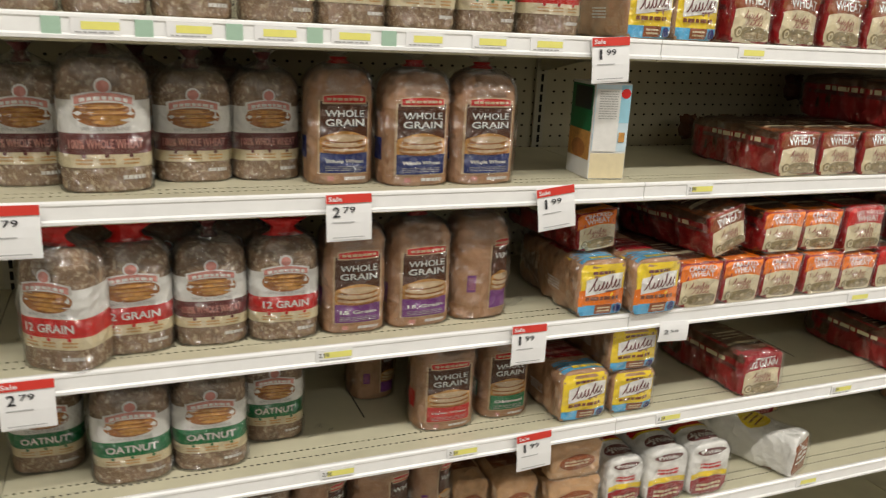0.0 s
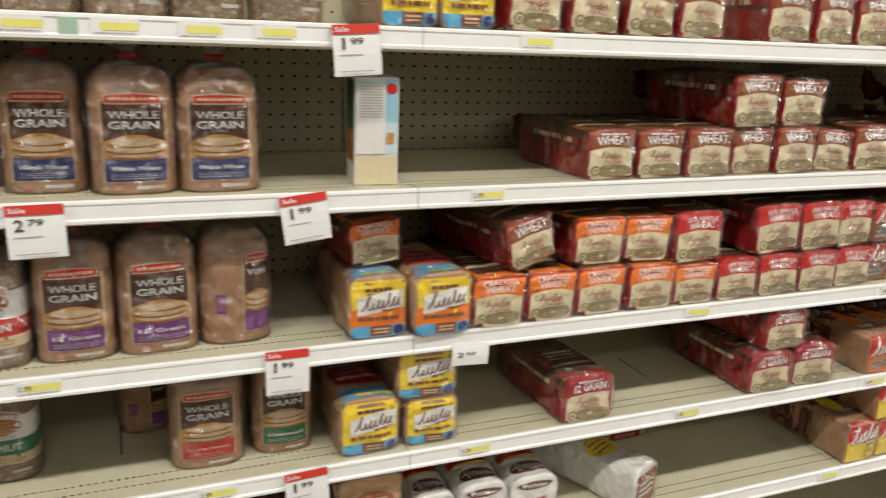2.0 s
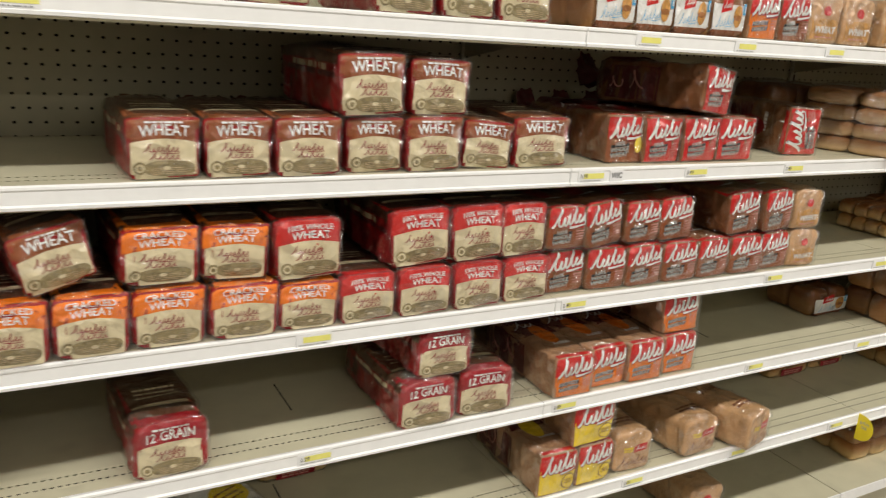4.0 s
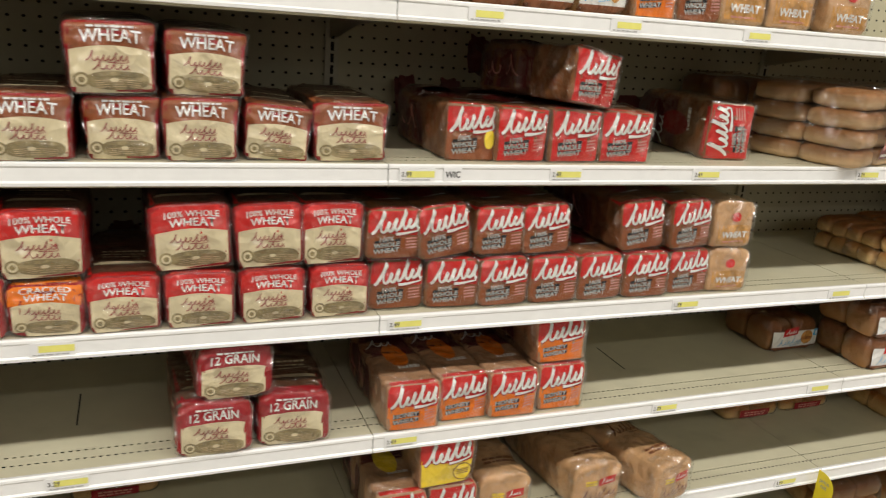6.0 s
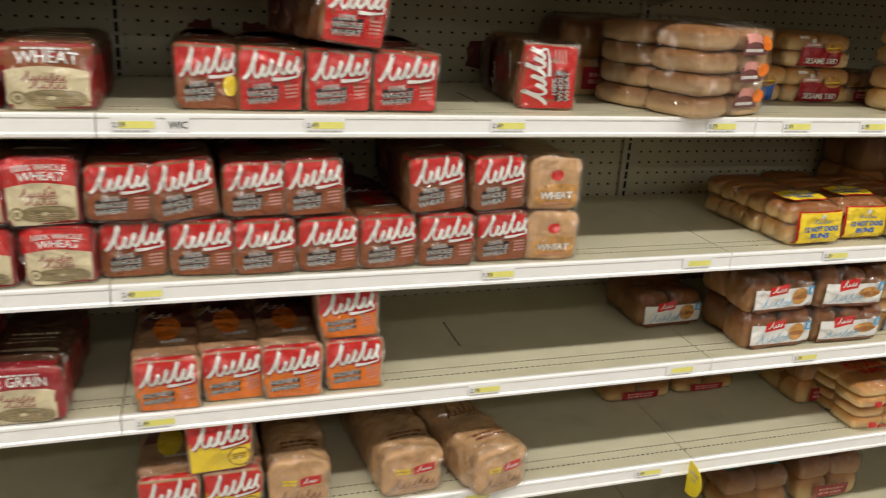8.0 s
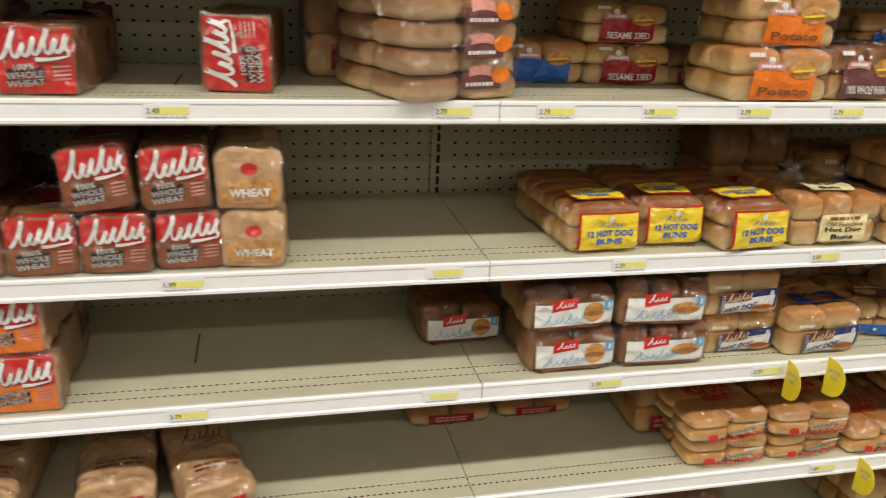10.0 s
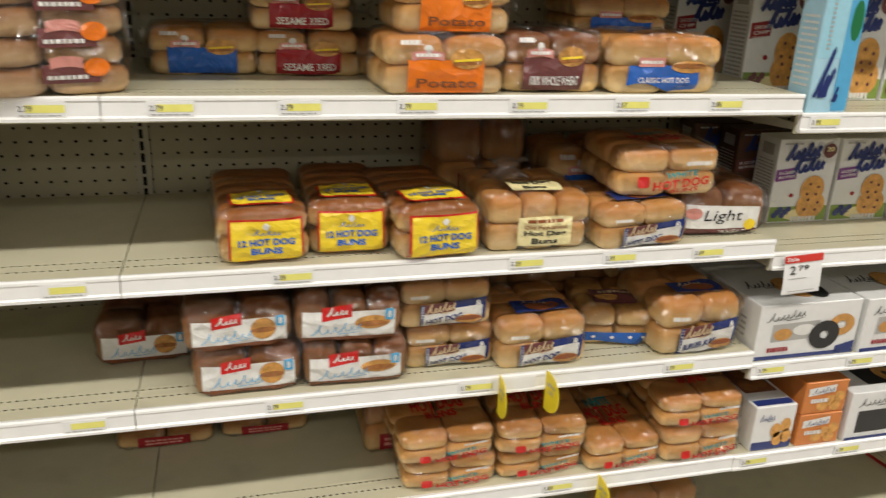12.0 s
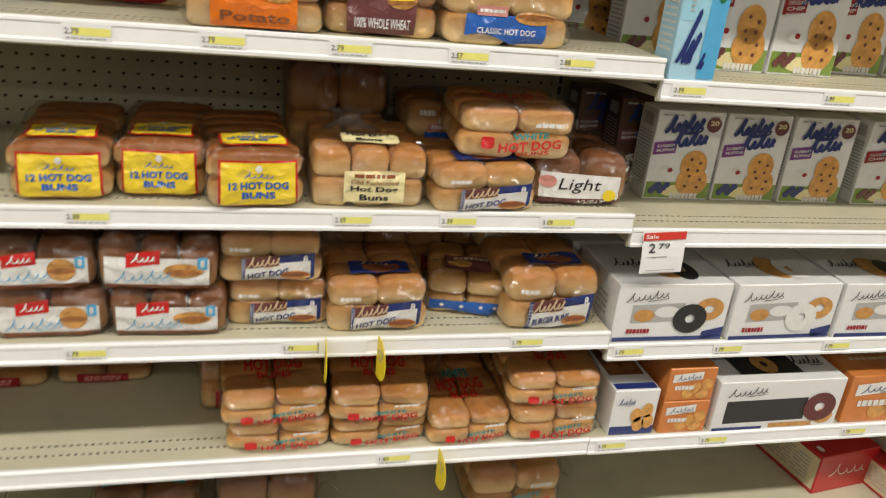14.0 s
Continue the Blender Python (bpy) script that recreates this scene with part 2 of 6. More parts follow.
def wob(p, scale, amp, seed):
    return noise.noise(Vector(p) / scale + Vector((seed * 3.1, seed * 1.7, seed * 0.9))) * amp


def bev_box(w, d, h, b=0.003):
    """A box with softened edges, front at y=0, base at z=0, centred in x."""
    g = Geo()

    def ring(z, i):
        x0, x1, y0, y1, c = -w / 2 + i, w / 2 - i, i, d - i, b * 0.9
        return [(x0 + c, y0, z), (x1 - c, y0, z), (x1, y0 + c, z), (x1, y1 - c, z), (x1 - c, y1, z), (x0 + c, y1, z), (x0, y1 - c, z), (x0, y0 + c, z)]
    return g.loft([ring(0, b), ring(b, 0), ring(h - b, 0), ring(h, b)])


def se(a, p):
    """Superellipse direction."""
    c, s = math.cos(a), math.sin(a)
    return math.copysign(abs(c) ** (2 / p), c), math.copysign(abs(s) ** (2 / p), s)


def lying_loaf(w, h, d, seed, side_mat=False, crown=0.04, square=10.0):
    """A sliced loaf in its bag, lying with its end to the front (y=0)."""
    g, n = Geo(), 40
    ys, sc = [0.0, 0.003, 0.009], [0.962, 0.986, 0.998]
    for k in range(40):
        y = 0.016 + 0.0066 * k
        ys.append(y)
        sc.append((1.0 if k % 2 else 0.984) - max(0.0, (y - 0.245) / 0.04) ** 2 * 0.05)
    ys, sc = [y * d / 0.3 for y in ys] + [d * 0.96, d], sc + [0.92, 0.80]

    def ring(y, s):
        pts = []
        for i in range(n):
            a = 2 * math.pi * (i + 0.5) / n - math.pi / 2
            cx, cz = se(a, square)
            x, z = cx * w / 2, (cz * 0.5 + 0.5) * h
            u = x / (w / 2)
            if cz > 0:
                z += crown * h * ((1 - u * u) - 0.55) * cz
            x *= 1.0 - 0.05 * math.sin(math.pi * min(1, max(0, z / h)) * 1.0) * (0.6 if z < 0.7 * h else -0.2)
            x, z = x * s, h / 2 + (z - h / 2) * s
            k = 0.0045 + 0.002 * abs(y - d / 2) / d
            x += wob((x, y, z), 0.035, k * 1.3, seed) + wob((x, y, z), 0.014, 0.0022, seed + 5)
            zz = z + wob((x + 9, y, z), 0.035, k, seed + 2)
            pts.append((x, y + wob((x, 3, z), 0.03, 0.003, seed + 1), max(0.0, zz)))
        return pts
    caps = []
    first = ring(0, sc[0])
    cx, cz = 0, h / 2
    for f, dome in ((0.05, -0.004), (0.22, -0.004), (0.42, -0.0038), (0.62, -0.003), (0.78, -0.0024), (0.90, -0.0012)):
        caps.append([(cx + (p[0] - cx) * f, p[1] * f + dome + wob((p[0] * f, 0, p[2] * f), 0.028, 0.0055, seed + 3), cz + (p[2] - cz) * f) for p in first])
    rings = caps + [ring(y, s) for y, s in zip(ys, sc)]
    g.loft(rings)
    if side_mat:
        for k, f in enumerate(g.f):
            c = [sum(g.v[i][j] for i in f) / len(f) for j in range(3)]
            if (abs(c[0]) > 0.40 * w and c[2] < 0.56 * h) or c[1] < 0.006:
                g.m[k] = 1
    return g


def standing_ring(w, d, z, s, seed, n=44, off=0.0, amp=0.0022):
    pts = []
    for i in range(n):
        a = 2 * math.pi * i / n - math.pi / 2
        cx, cy = se(a, 3.0)
        x, y = cx * (w / 2 * s + off), cy * (d / 2 * s + off)
        k = 1 + (wob((x, y, z), 0.04, amp, seed) + wob((x, y, z), 0.015, amp * 0.4, seed + 4)) / (w / 2)
        pts.append((x * k, d / 2 + y * k, z))
    return pts


def standing_loaf(w, h, d, seed):
    g = Geo()
    prof = [(0.0, 0.93), (0.02, 0.985)] + [(0.045 + 0.028 * k, (1.0 if k % 2 else 0.986) - max(0.0, (k - 24) / 8) ** 2 * 0.06) for k in range(31)] + [(0.92, 0.89), (0.955, 0.82), (0.985, 0.70), (1.0, 0.56)]
    return g.loft([standing_ring(w, d, z * h, s, seed) for z, s in prof])


def bag_top(w, h, d, seed, rise=0.07):
    """The clear gathered top of a standing bag with its tuft."""
    g, n, rings = Geo(), 44, []
    for z, s, pl in ((0.80, 1.02, 0), (0.90, 0.98, 0.02), (0.98, 0.82, 0.06), (1.03, 0.55, 0.1), (1.07, 0.22, 0.05), (1.10, 0.16, 0.04), (1.16, 0.42, 0.14), (1.24, 0.60, 0.2)):
        zz = h + (z - 1.0) * rise / 0.24 if z > 1 else z * h
        r = []
        for i in range(n):
            a = 2 * math.pi * i / n - math.pi / 2
            cx, cy = se(a, 2.4)
            k = s * (1 + pl * math.sin(a * 9 + seed) + pl * 0.6 * math.sin(a * 5 + seed * 2))
            r.append((cx * w / 2 * k, d / 2 + cy * d / 2 * k * (0.6 if z > 1.05 else 1), zz + (pl * 0.05 * math.sin(a * 4 + seed) if z > 1.1 else 0)))
        rings.append(r)
    return g.loft(rings, False, False)


def bag_tail(w, h, d, seed, length=0.09, up=0.03):
    """The twisted tail of a lying bag, behind the loaf."""
    g, n, rings = Geo(), 36, []
    for y, s, pl in ((-0.10, 1.02, 0), (-0.01, 0.97, 0.03), (0.015, 0.72, 0.08), (0.035, 0.3, 0.08), (0.045, 0.20, 0.03), (0.062, 0.40, 0.10), (0.08, 0.52, 0.10), (1.0, 0.46, 0.12)):
        yy = d + (y if y < 0.9 else length)
        r = []
        for i in range(n):
            a = 2 * math.pi * i / n
            k = s * (1 + pl * math.sin(a * 7 + seed) + pl * 0.6 * math.sin(a * 4 + seed * 2.3))
            cx, cz = se(a, 3.2)
            lift = up * max(0, y if y < 0.9 else 0.6)
            r.append((cx * w / 2 * k, yy, max(0.004, h / 2 + cz * h / 2 * k + lift)))
        rings.append(r)
    return g.loft(rings, False, False)


def blob(g, cx, cy, cz, rx, ry, rz, seed, p=5.5, mi=0, nu=24, nv=12):
    """A soft bun-like lump."""
    rings = []
    for j in range(nv):
        b = -math.pi / 2 + math.pi * (j + 0.35) / (nv - 0.3)
        cb, sb = se(b, 3.8)
        r = []
        for i in range(nu):
            a = 2 * math.pi * (i + 0.5) / nu
            ca, sa = se(a, p)
            q = Vector((cx + rx * cb * ca, cy + ry * cb * sa, cz + rz * sb))
            k = 1 + wob(q, 0.05, 0.09, seed) + wob(q, 0.02, 0.03, seed + 2)
            r.append((cx + rx * cb * ca * k, cy + ry * cb * sa * k, max(0.0, cz + rz * sb * k)))
        rings.append(r)
    return g.loft(rings, mi=mi)


def pillow(w, d, h, seed, p=4.0, amp=0.004, nu=40, nv=15):
    """A loosely filled bag."""
    g, rings = Geo(), []
    for j in range(nv):
        b = -math.pi / 2 + math.pi * (j + 0.3) / (nv - 0.4)
        cb, sb = se(b, 5.5)
        r = []
        for i in range(nu):
            a = 2 * math.pi * i / nu
            ca, sa = se(a, p)
            x, y, z = w / 2 * cb * ca, d / 2 * cb * sa, h / 2 * sb
            k = wob((x, y, z), 0.03, amp, seed) + wob((x, y, z), 0.012, amp * 0.45, seed + 3)
            r.append((x + k * ca, d / 2 + y + k * sa, max(0.0, h / 2 + z + k * sb)))
        rings.append(r)
    return g.loft(rings)


def loose_film(geo, seed, grow=0.003, amp=0.003):
    """The clear bag round a loaf: the loaf's own skin, let out and creased."""
    n = len(geo.v)
    cx, cy, cz = (sum(p[k] for p in geo.v) / n for k in range(3))
    g = Geo()
    g.f, g.m = list(geo.f), [0] * len(geo.f)
    for x, y, z in geo.v:
        d = Vector((x - cx, (y - cy) * 0.55, z - cz)).normalized()
        k = grow + 0.001 + amp * abs(noise.noise(Vector((x, y, z)) * 38 + Vector((seed, 2, 5)))) + amp * 0.6 * abs(noise.noise(Vector((x * 90, y * 25, z * 60)) + Vector((seed, 8, 1))))
        g.v.append((x + d.x * k, y + d.y * k * 1.6, max(0.0, z + d.z * k)))
    return g


# ---- things printed on packs ----
from mathutils.bvhtree import BVHTree


class Drape:
    """Lays flat art on the surface of a pack, from the front, the left or above."""

    def __init__(self, geo, pack):
        self.tree, self.thing = BVHTree.FromPolygons(geo.v, geo.f), pack

    def at(self, u, v, side, layer):
        o, way = {"f": ((u, -0.5, v), (0, 1, 0)), "l": ((-0.6, u, v), (1, 0, 0)), "t": ((u, v, 0.8), (0, 0, -1))}[side]
        hit = self.tree.ray_cast(Vector(o), Vector(way))
        if hit[0] is None:
            near = {"f": (u, 0, v), "l": (-0.05, u, v), "t": (u, v, 0.2)}[side]
            hit = self.tree.find_nearest(Vector(near))
        p, nrm = hit[0], hit[1]
        if nrm.dot(Vector(way)) > 0:
            nrm = -nrm
        return p + (nrm * 0.5 - Vector(way) * 0.5) * (0.0007 * layer)

    def panel(self, name, fn, material, side="f", layer=1, nu=12, nv=8, label=""):
        pts = [self.at(*fn(i / nu, j / nv), side, layer) for j in range(nv + 1) for i in range(nu + 1)]
        k = nu + 1
        flip = side == "l"
        fs = [(j * k + i, j * k + i + 1, (j + 1) * k + i + 1, (j + 1) * k + i) for j in range(nv) for i in range(nu)]
        return part(name, Geo().add(pts, [f[::-1] if flip else f for f in fs]), material, self.thing, label)

    def words(self, name, text, cx, cz, w, h, material, side="f", layer=3, slant=0.0, arch=0.0, shear=0.0, bold=0.012):
        v, f = lettering(text, bold)
        pts = []
        for x, y in v:
            u = x * w
            pts.append(self.at(*((cx - u if side == "l" else cx + u), cz + y * h + slant * u + arch * (1 - (2 * x) ** 2) + 0) if not shear else (cx + u + shear * y * h, cz + y * h + slant * u + arch * (1 - (2 * x) ** 2)), side, layer))
        return part(name, Geo().add(pts, f), material, self.thing)

    def stroke(self, name, cx, cz, w, h, material, side="f", layer=3, waves=4, thick=0.16, slant=0.0, swirl=0.9):
        """A plain looping brush mark standing for a script logo: one ribbon, thick and thin, that never crosses itself in one plane."""
        g, fine = Geo(), 16
        widths = [1.7 if n == 0 else 1.35 if waves > 4 and n == waves - 3 else 1.0 for n in range(waves)]
        starts = [sum(widths[:n]) for n in range(waves + 1)]
        unit, base, half = w / starts[-1], cz - h * 0.36, h * max(0.075, thick) * 0.62
        line = []
        for i in range(waves * fine + 1):
            n = min(i // fine, waves - 1)
            q = i / fine - n
            a = 2 * math.pi * q
            lift = 0.98 if n == 0 else 0.86 if widths[n] > 1.2 else (0.50, 0.42, 0.56)[n % 3]
            x = cx - w / 2 + unit * (starts[n] + widths[n] * q) + 0.20 * unit * widths[n] * math.sin(a)
            z = base + h * lift * 0.5 * (1 - math.cos(a))
            x += 0.28 * (z - base)
            line.append((x, z + slant * (x - cx), half * (0.5 + 0.5 * abs(math.sin(a / 2 + 0.5)))))
        if waves > 5:
            line += [(cx + w * (0.52 - 0.5 * q), base - h * (0.16 + 0.05 * math.sin(3.1 * q)) + slant * w * (0.5 - 0.5 * q), half * (0.35 + 0.5 * q)) for q in (0.05, 0.2, 0.4, 0.6, 0.8, 1.0)]
        pts = []
        for i, (x, z, t) in enumerate(line):
            (xa, za, _), (xb, zb, _) = line[max(0, i - 1)], line[min(len(line) - 1, i + 1)]
            d = math.hypot(xb - xa, zb - za) or 1.0
            nx, nz, up = -(zb - za) / d, (xb - xa) / d, layer + 1.2 * i / len(line)
            pts += [self.at(x + nx * t, z + nz * t, side, up), self.at(x - nx * t, z - nz * t, side, up)]
        g.add(pts, [(2 * q, 2 * q + 2, 2 * q + 3, 2 * q + 1) for q in range(len(line) - 1)])
        return tagged(part(name, g, material, self.thing), kind="stuff")

    def bars(self, name, cx, cz, w, h, rows, material, side="f", layer=3, slant=0.0, fill=0.5, seed=1, arch=0.0, long=(0.08, 0.24), gap=0.035):
        """Plain bars where there is print too small to read."""
        g, rnd = Geo(), random.Random(seed)
        for r in range(rows):
            z, x = cz + h * (0.5 - (r + 0.5) / rows), -0.5
            while x < 0.47:
                l = min(rnd.uniform(*long), 0.5 - x)
                q = []
                for uu, vv in ((x, -1), (x + l, -1), (x + l, 1), (x, 1)):
                    q.append(self.at(cx + uu * w, z + vv * h / rows * fill / 2 + slant * uu * w + arch * (1 - 4 * uu * uu), side, layer))
                g.add(q, [(0, 1, 2, 3)])
                x += l + gap
        return tagged(part(name, g, material, self.thing), kind="stuff")


def rect(x0, x1, z0, z1, top=0.0, bottom=0.0, slant=0.0, nar=0.0):
    """A patch with arched or slanted edges; nar narrows its upper end."""
    def fn(u, v):
        k = 1 - (2 * u - 1) ** 2
        lo, hi = z0 + bottom * k + slant * (u - 0.5), z1 + top * k + slant * (u - 0.5)
        x = x0 + (x1 - x0) * u
        return (x0 + x1) / 2 + (x - (x0 + x1) / 2) * (1 - nar * v), lo + (hi - lo) * v
    return fn


def wave(x0, x1, z0, z1, amp):
    def fn(u, v):
        lo = z0 + amp * math.sin(u * 5.2 + 0.6)
        return x0 + (x1 - x0) * u, lo + (z1 - lo) * v
    return fn


def disc(cx, cz, rx, rz, hole=0.0, p=2.0):
    def fn(u, v):
        a = 2 * math.pi * u
        k = hole + (1 - hole) * v
        ca, sa = se(a, p)
        return cx + rx * k * ca, cz + rz * k * sa
    return fn


TYPE = {}


def lettering(text, bold=0.012):
    """Outline mesh of a line of text, scaled to a width of 1 and a height of 1, centred."""
    if (text, bold) not in TYPE:
        c = bpy.data.curves.new("type", "FONT")
        c.body, c.align_x, c.resolution_u, c.offset, c.space_line = text, "CENTER", 2, bold, 0.85
        ob = bpy.data.objects.new("type", c)
        scene.collection.objects.link(ob)
        me = bpy.data.meshes.new_from_object(ob.evaluated_get(bpy.context.evaluated_depsgraph_get()))
        v = [(p.co.x, p.co.y) for p in me.vertices]
        f = [tuple(q.vertices) for q in me.polygons]
        bpy.data.objects.remove(ob)
        bpy.data.curves.remove(c)
        bpy.data.meshes.remove(me)
        xs, ys = [p[0] for p in v], [p[1] for p in v]
        x0, x1, y0, y1 = min(xs), max(xs), min(ys), max(ys)
        TYPE[text, bold] = [((x - x0) / (x1 - x0) - 0.5, (y - y0) / (y1 - y0) - 0.5) for x, y in v], f
    return TYPE[text, bold]


def flat_words(name, text, x, y, z, w, h, material, parent):
    """Lettering on a plane that faces the aisle."""
    v, f = lettering(text)
    return part(name, Geo().add([(x + a * w, y, z + b * h) for a, b in v], f), material, parent, smooth=False)


def flat_rect(name, x0, x1, z0, z1, y, material, parent, label=""):
    return part(name, Geo().add([(x0, y, z0), (x1, y, z0), (x1, y, z1), (x0, y, z1)], [(0, 1, 2, 3)]), material, parent, label, smooth=False)

# ---- the store round the shelves ----
S = 1.219
DECK = {1: 1.662, 2: 1.380, 3: 1.093, 4: 0.844, 5: 0.586}
RIGHT = {1: 1.64, 2: 1.345, 3: 1.065, 4: 0.815, 5: 0.584}
BACK, BASE = 0.472, 0.30
X0, X1 = -2 * S, 5 * S


def slab(name, x0, x1, y0, y1, z0, z1, material, label):
    return tagged(part(name, Geo().box(x0, x1, y0, y1, z0, z1), material, smooth=False), label, kind="structure")


slab("floor", -8, 12, -18, 4, -0.1, 0, FLOORM, "pale speckled vinyl tile floor of the aisle")
slab("ceiling", -8, 12, -18, 4, 5.2, 5.3, CEILING, "plain grey store ceiling")
slab("wall_west", -8.2, -8, -18, 4, 0, 5.2, PLAIN, "plain painted store wall")
slab("wall_east", 12, 12.2, -18, 4, 0, 5.2, PLAIN, "plain painted store wall")
slab("wall_south", -8, 12, -18.2, -18, 0, 5.2, PLAIN, "plain painted store wall")
slab("wall_north", -8, 12, 4, 4.2, 0, 5.2, PLAIN, "plain painted store wall")
slab("wall_opposite_aisle", -6, 10, -3.3, -2.7, 0, 1.75, DARKSTORE, "plain back of the opposite aisle's shelving")


def perforated(x0, z0, nx, nz, pitch_x, pitch_z, rx, rz, place):
    """A sheet of cells, each with a real eight-sided hole; place(u, v) gives the point in space."""
    hx, hz = pitch_x / 2, pitch_z / 2
    outer = [(-hx, -hz), (0, -hz), (hx, -hz), (hx, 0), (hx, hz), (0, hz), (-hx, hz), (-hx, 0)]
    inner = [(rx * math.cos(a), rz * math.sin(a)) for a in (math.pi * (1.25 + 0.25 * i) for i in range(8))]
    g, known = Geo(), {}
    for j in range(nz):
        for i in range(nx):
            cx, cz = x0 + (i + 0.5) * pitch_x, z0 + (j + 0.5) * pitch_z
            ids = []
            for q, (a, b) in enumerate(outer + inner):
                spot = (round((cx + a) * 20000), round((cz + b) * 20000))
                if spot not in known:
                    known[spot] = len(g.v)
                    g.v.append(place(cx + a, cz + b))
                ids.append(known[spot])
            g.f += [(ids[q], ids[(q + 1) % 8], ids[8 + (q + 1) % 8], ids[8 + q]) for q in range(8)]
    g.m = [0] * len(g.f)
    return g


PITCH = S / 43
# Added sheet: its black paints the shade seen through the pegboard holes.
slab("wall_shelf_back", X0, X1, BACK + 0.014, BACK + 0.05, 0.0, 2.15, GAPSHADE, "dark core of the shelving behind the pegboard")
for k in range(-1, 4):
    z0, z1 = (0.40, 2.0)
    sheet = perforated(k * S, z0, 43, 56, PITCH, PITCH, 0.0040, 0.0029, lambda u, v: (u, BACK, v))
    tagged(part("wall_pegboard", sheet, PEG, smooth=False), "beige pegboard back panel with rows of small holes", kind="structure")
for a, b in ((X0, -S), (4 * S, X1)):
    slab("wall_pegboard_plain", a, b, BACK, BACK + 0.012, 0.3, 2.1, PEG, "beige back panel of the shelving")
slab("wall_base_back", -S, 4 * S, BACK, BACK + 0.012, 0.0, 0.40, PEG, "beige lower back panel of the shelving")


def upright(x):
    up = root("shelf_upright", "beige steel shelf upright with a row of dark slots", "upright", "uprights behind the shelves")
    up.matrix_basis = pose(x, BACK - 0.006, 0)
    part("post", Geo().box(-0.015, 0.015, -0.004, 0.004, 0.1, 2.05), UPRIGHT, up, smooth=False)
    g = Geo()
    for i in range(70):
        z = 0.3 + i * 0.0254
        g.add([(-0.003, -0.0052, z), (0.0045, -0.0052, z), (0.0045, -0.0052, z + 0.019), (-0.003, -0.0052, z + 0.019)], [(0, 1, 2, 3)])
    tagged(part("punched_strip", g, GAPSHADE, up, "dark punched slots", smooth=False), kind="stuff")


for k in range(-1, 5):
    upright(k * S)


def shelf(x0, z, length=S, depth=BACK - 0.012):
    """One shelf: deck with two rows of perforations, folded front, white price rail and two brackets."""
    sh = root("store_shelf", "beige steel store shelf with a white price rail along its front", "shelf", "shelves of the bread aisle")
    sh.matrix_basis = pose(x0, 0, z)
    w, gap = length, 0.001
    g = Geo().box(gap, w - gap, 0.074, depth, -0.022, 0)
    part("deck", g, BEIGE, sh, smooth=False)
    part("front_edge", Geo().box(gap, w - gap, 0.004, 0.03, -0.006, 0), BEIGE, sh, smooth=False)
    part("strip", Geo().box(gap, w - gap, 0.046, 0.058, -0.004, 0), BEIGE, sh, smooth=False)
    n = 96
    for y0 in (0.030, 0.058):
        g = perforated(gap, y0, n, 1, (w - 2 * gap) / n, 0.016, 0.0038, 0.0022, lambda u, v: (u, v, 0.0))
        part("perforated_strip", g, BEIGE, sh, smooth=False)
    part("slot", Geo().box(w * 0.56, w * 0.56 + 0.003, 0.16, 0.29, -0.0005, 0.0004), GAPSHADE, sh, smooth=False)
    # Black bar added in the hollow front, painting the shade under the perforations.
    part("shadow_gap", Geo().box(gap, w - gap, 0.028, 0.076, -0.012, -0.0065), GAPSHADE, sh, smooth=False)
    g = Geo()
    prof = [(0.004, 0.0), (-0.004, 0.0015), (-0.007, -0.001), (-0.0075, -0.005), (-0.0055, -0.008), (-0.006, -0.028), (-0.009, -0.031), (-0.0085, -0.036), (-0.003, -0.037), (0.004, -0.035)]
    g.loft([[(x, y, zz) for y, zz in prof] for x in (gap, w - gap)])
    part("price_rail", g, RAILWHITE, sh, "glossy white plastic price rail", smooth=False)
    part("lip", Geo().box(gap, w - gap, 0.0045, 0.012, -0.041, -0.0062), BEIGE, sh, smooth=False)
    for x in (0.004, w - 0.007):
        b = Geo().add([(x, 0.02, -0.022), (x, depth, -0.022), (x, depth, -0.09), (x, depth * 0.6, -0.055), (x, 0.02, -0.035)], [(0, 1, 2, 3, 4)])
        b.add([(x + 0.003, p[1], p[2]) for p in b.v[:5]], [(4, 3, 2, 1, 0)])
        part("bracket", b, UPRIGHT, sh, smooth=False)
    return sh


for k in range(-2, 5):
    for lv in DECK:
        shelf(k * S, RIGHT[lv] if k > 2 else DECK[lv])


def base_deck(x0):
    b = root("base_deck", "beige bottom deck of the shelving with a kick plate", "shelf", "bottom decks of the bread aisle")
    b.matrix_basis = pose(x0, 0, 0)
    part("deck", Geo().box(0.002, S - 0.002, 0.0, BACK - 0.004, BASE - 0.03, BASE), BEIGE, b, smooth=False)
    part("kick_plate", Geo().box(0.002, S - 0.002, 0.03, 0.045, 0.0, BASE - 0.0305), BEIGE, b, smooth=False)
    part("price_rail", Geo().box(0.002, S - 0.002, -0.006, -0.001, BASE - 0.034, BASE), RAILWHITE, b, smooth=False)


for k in range(-2, 5):
    base_deck(k * S)

# ---- kinds of packs ----
STOCK = {}


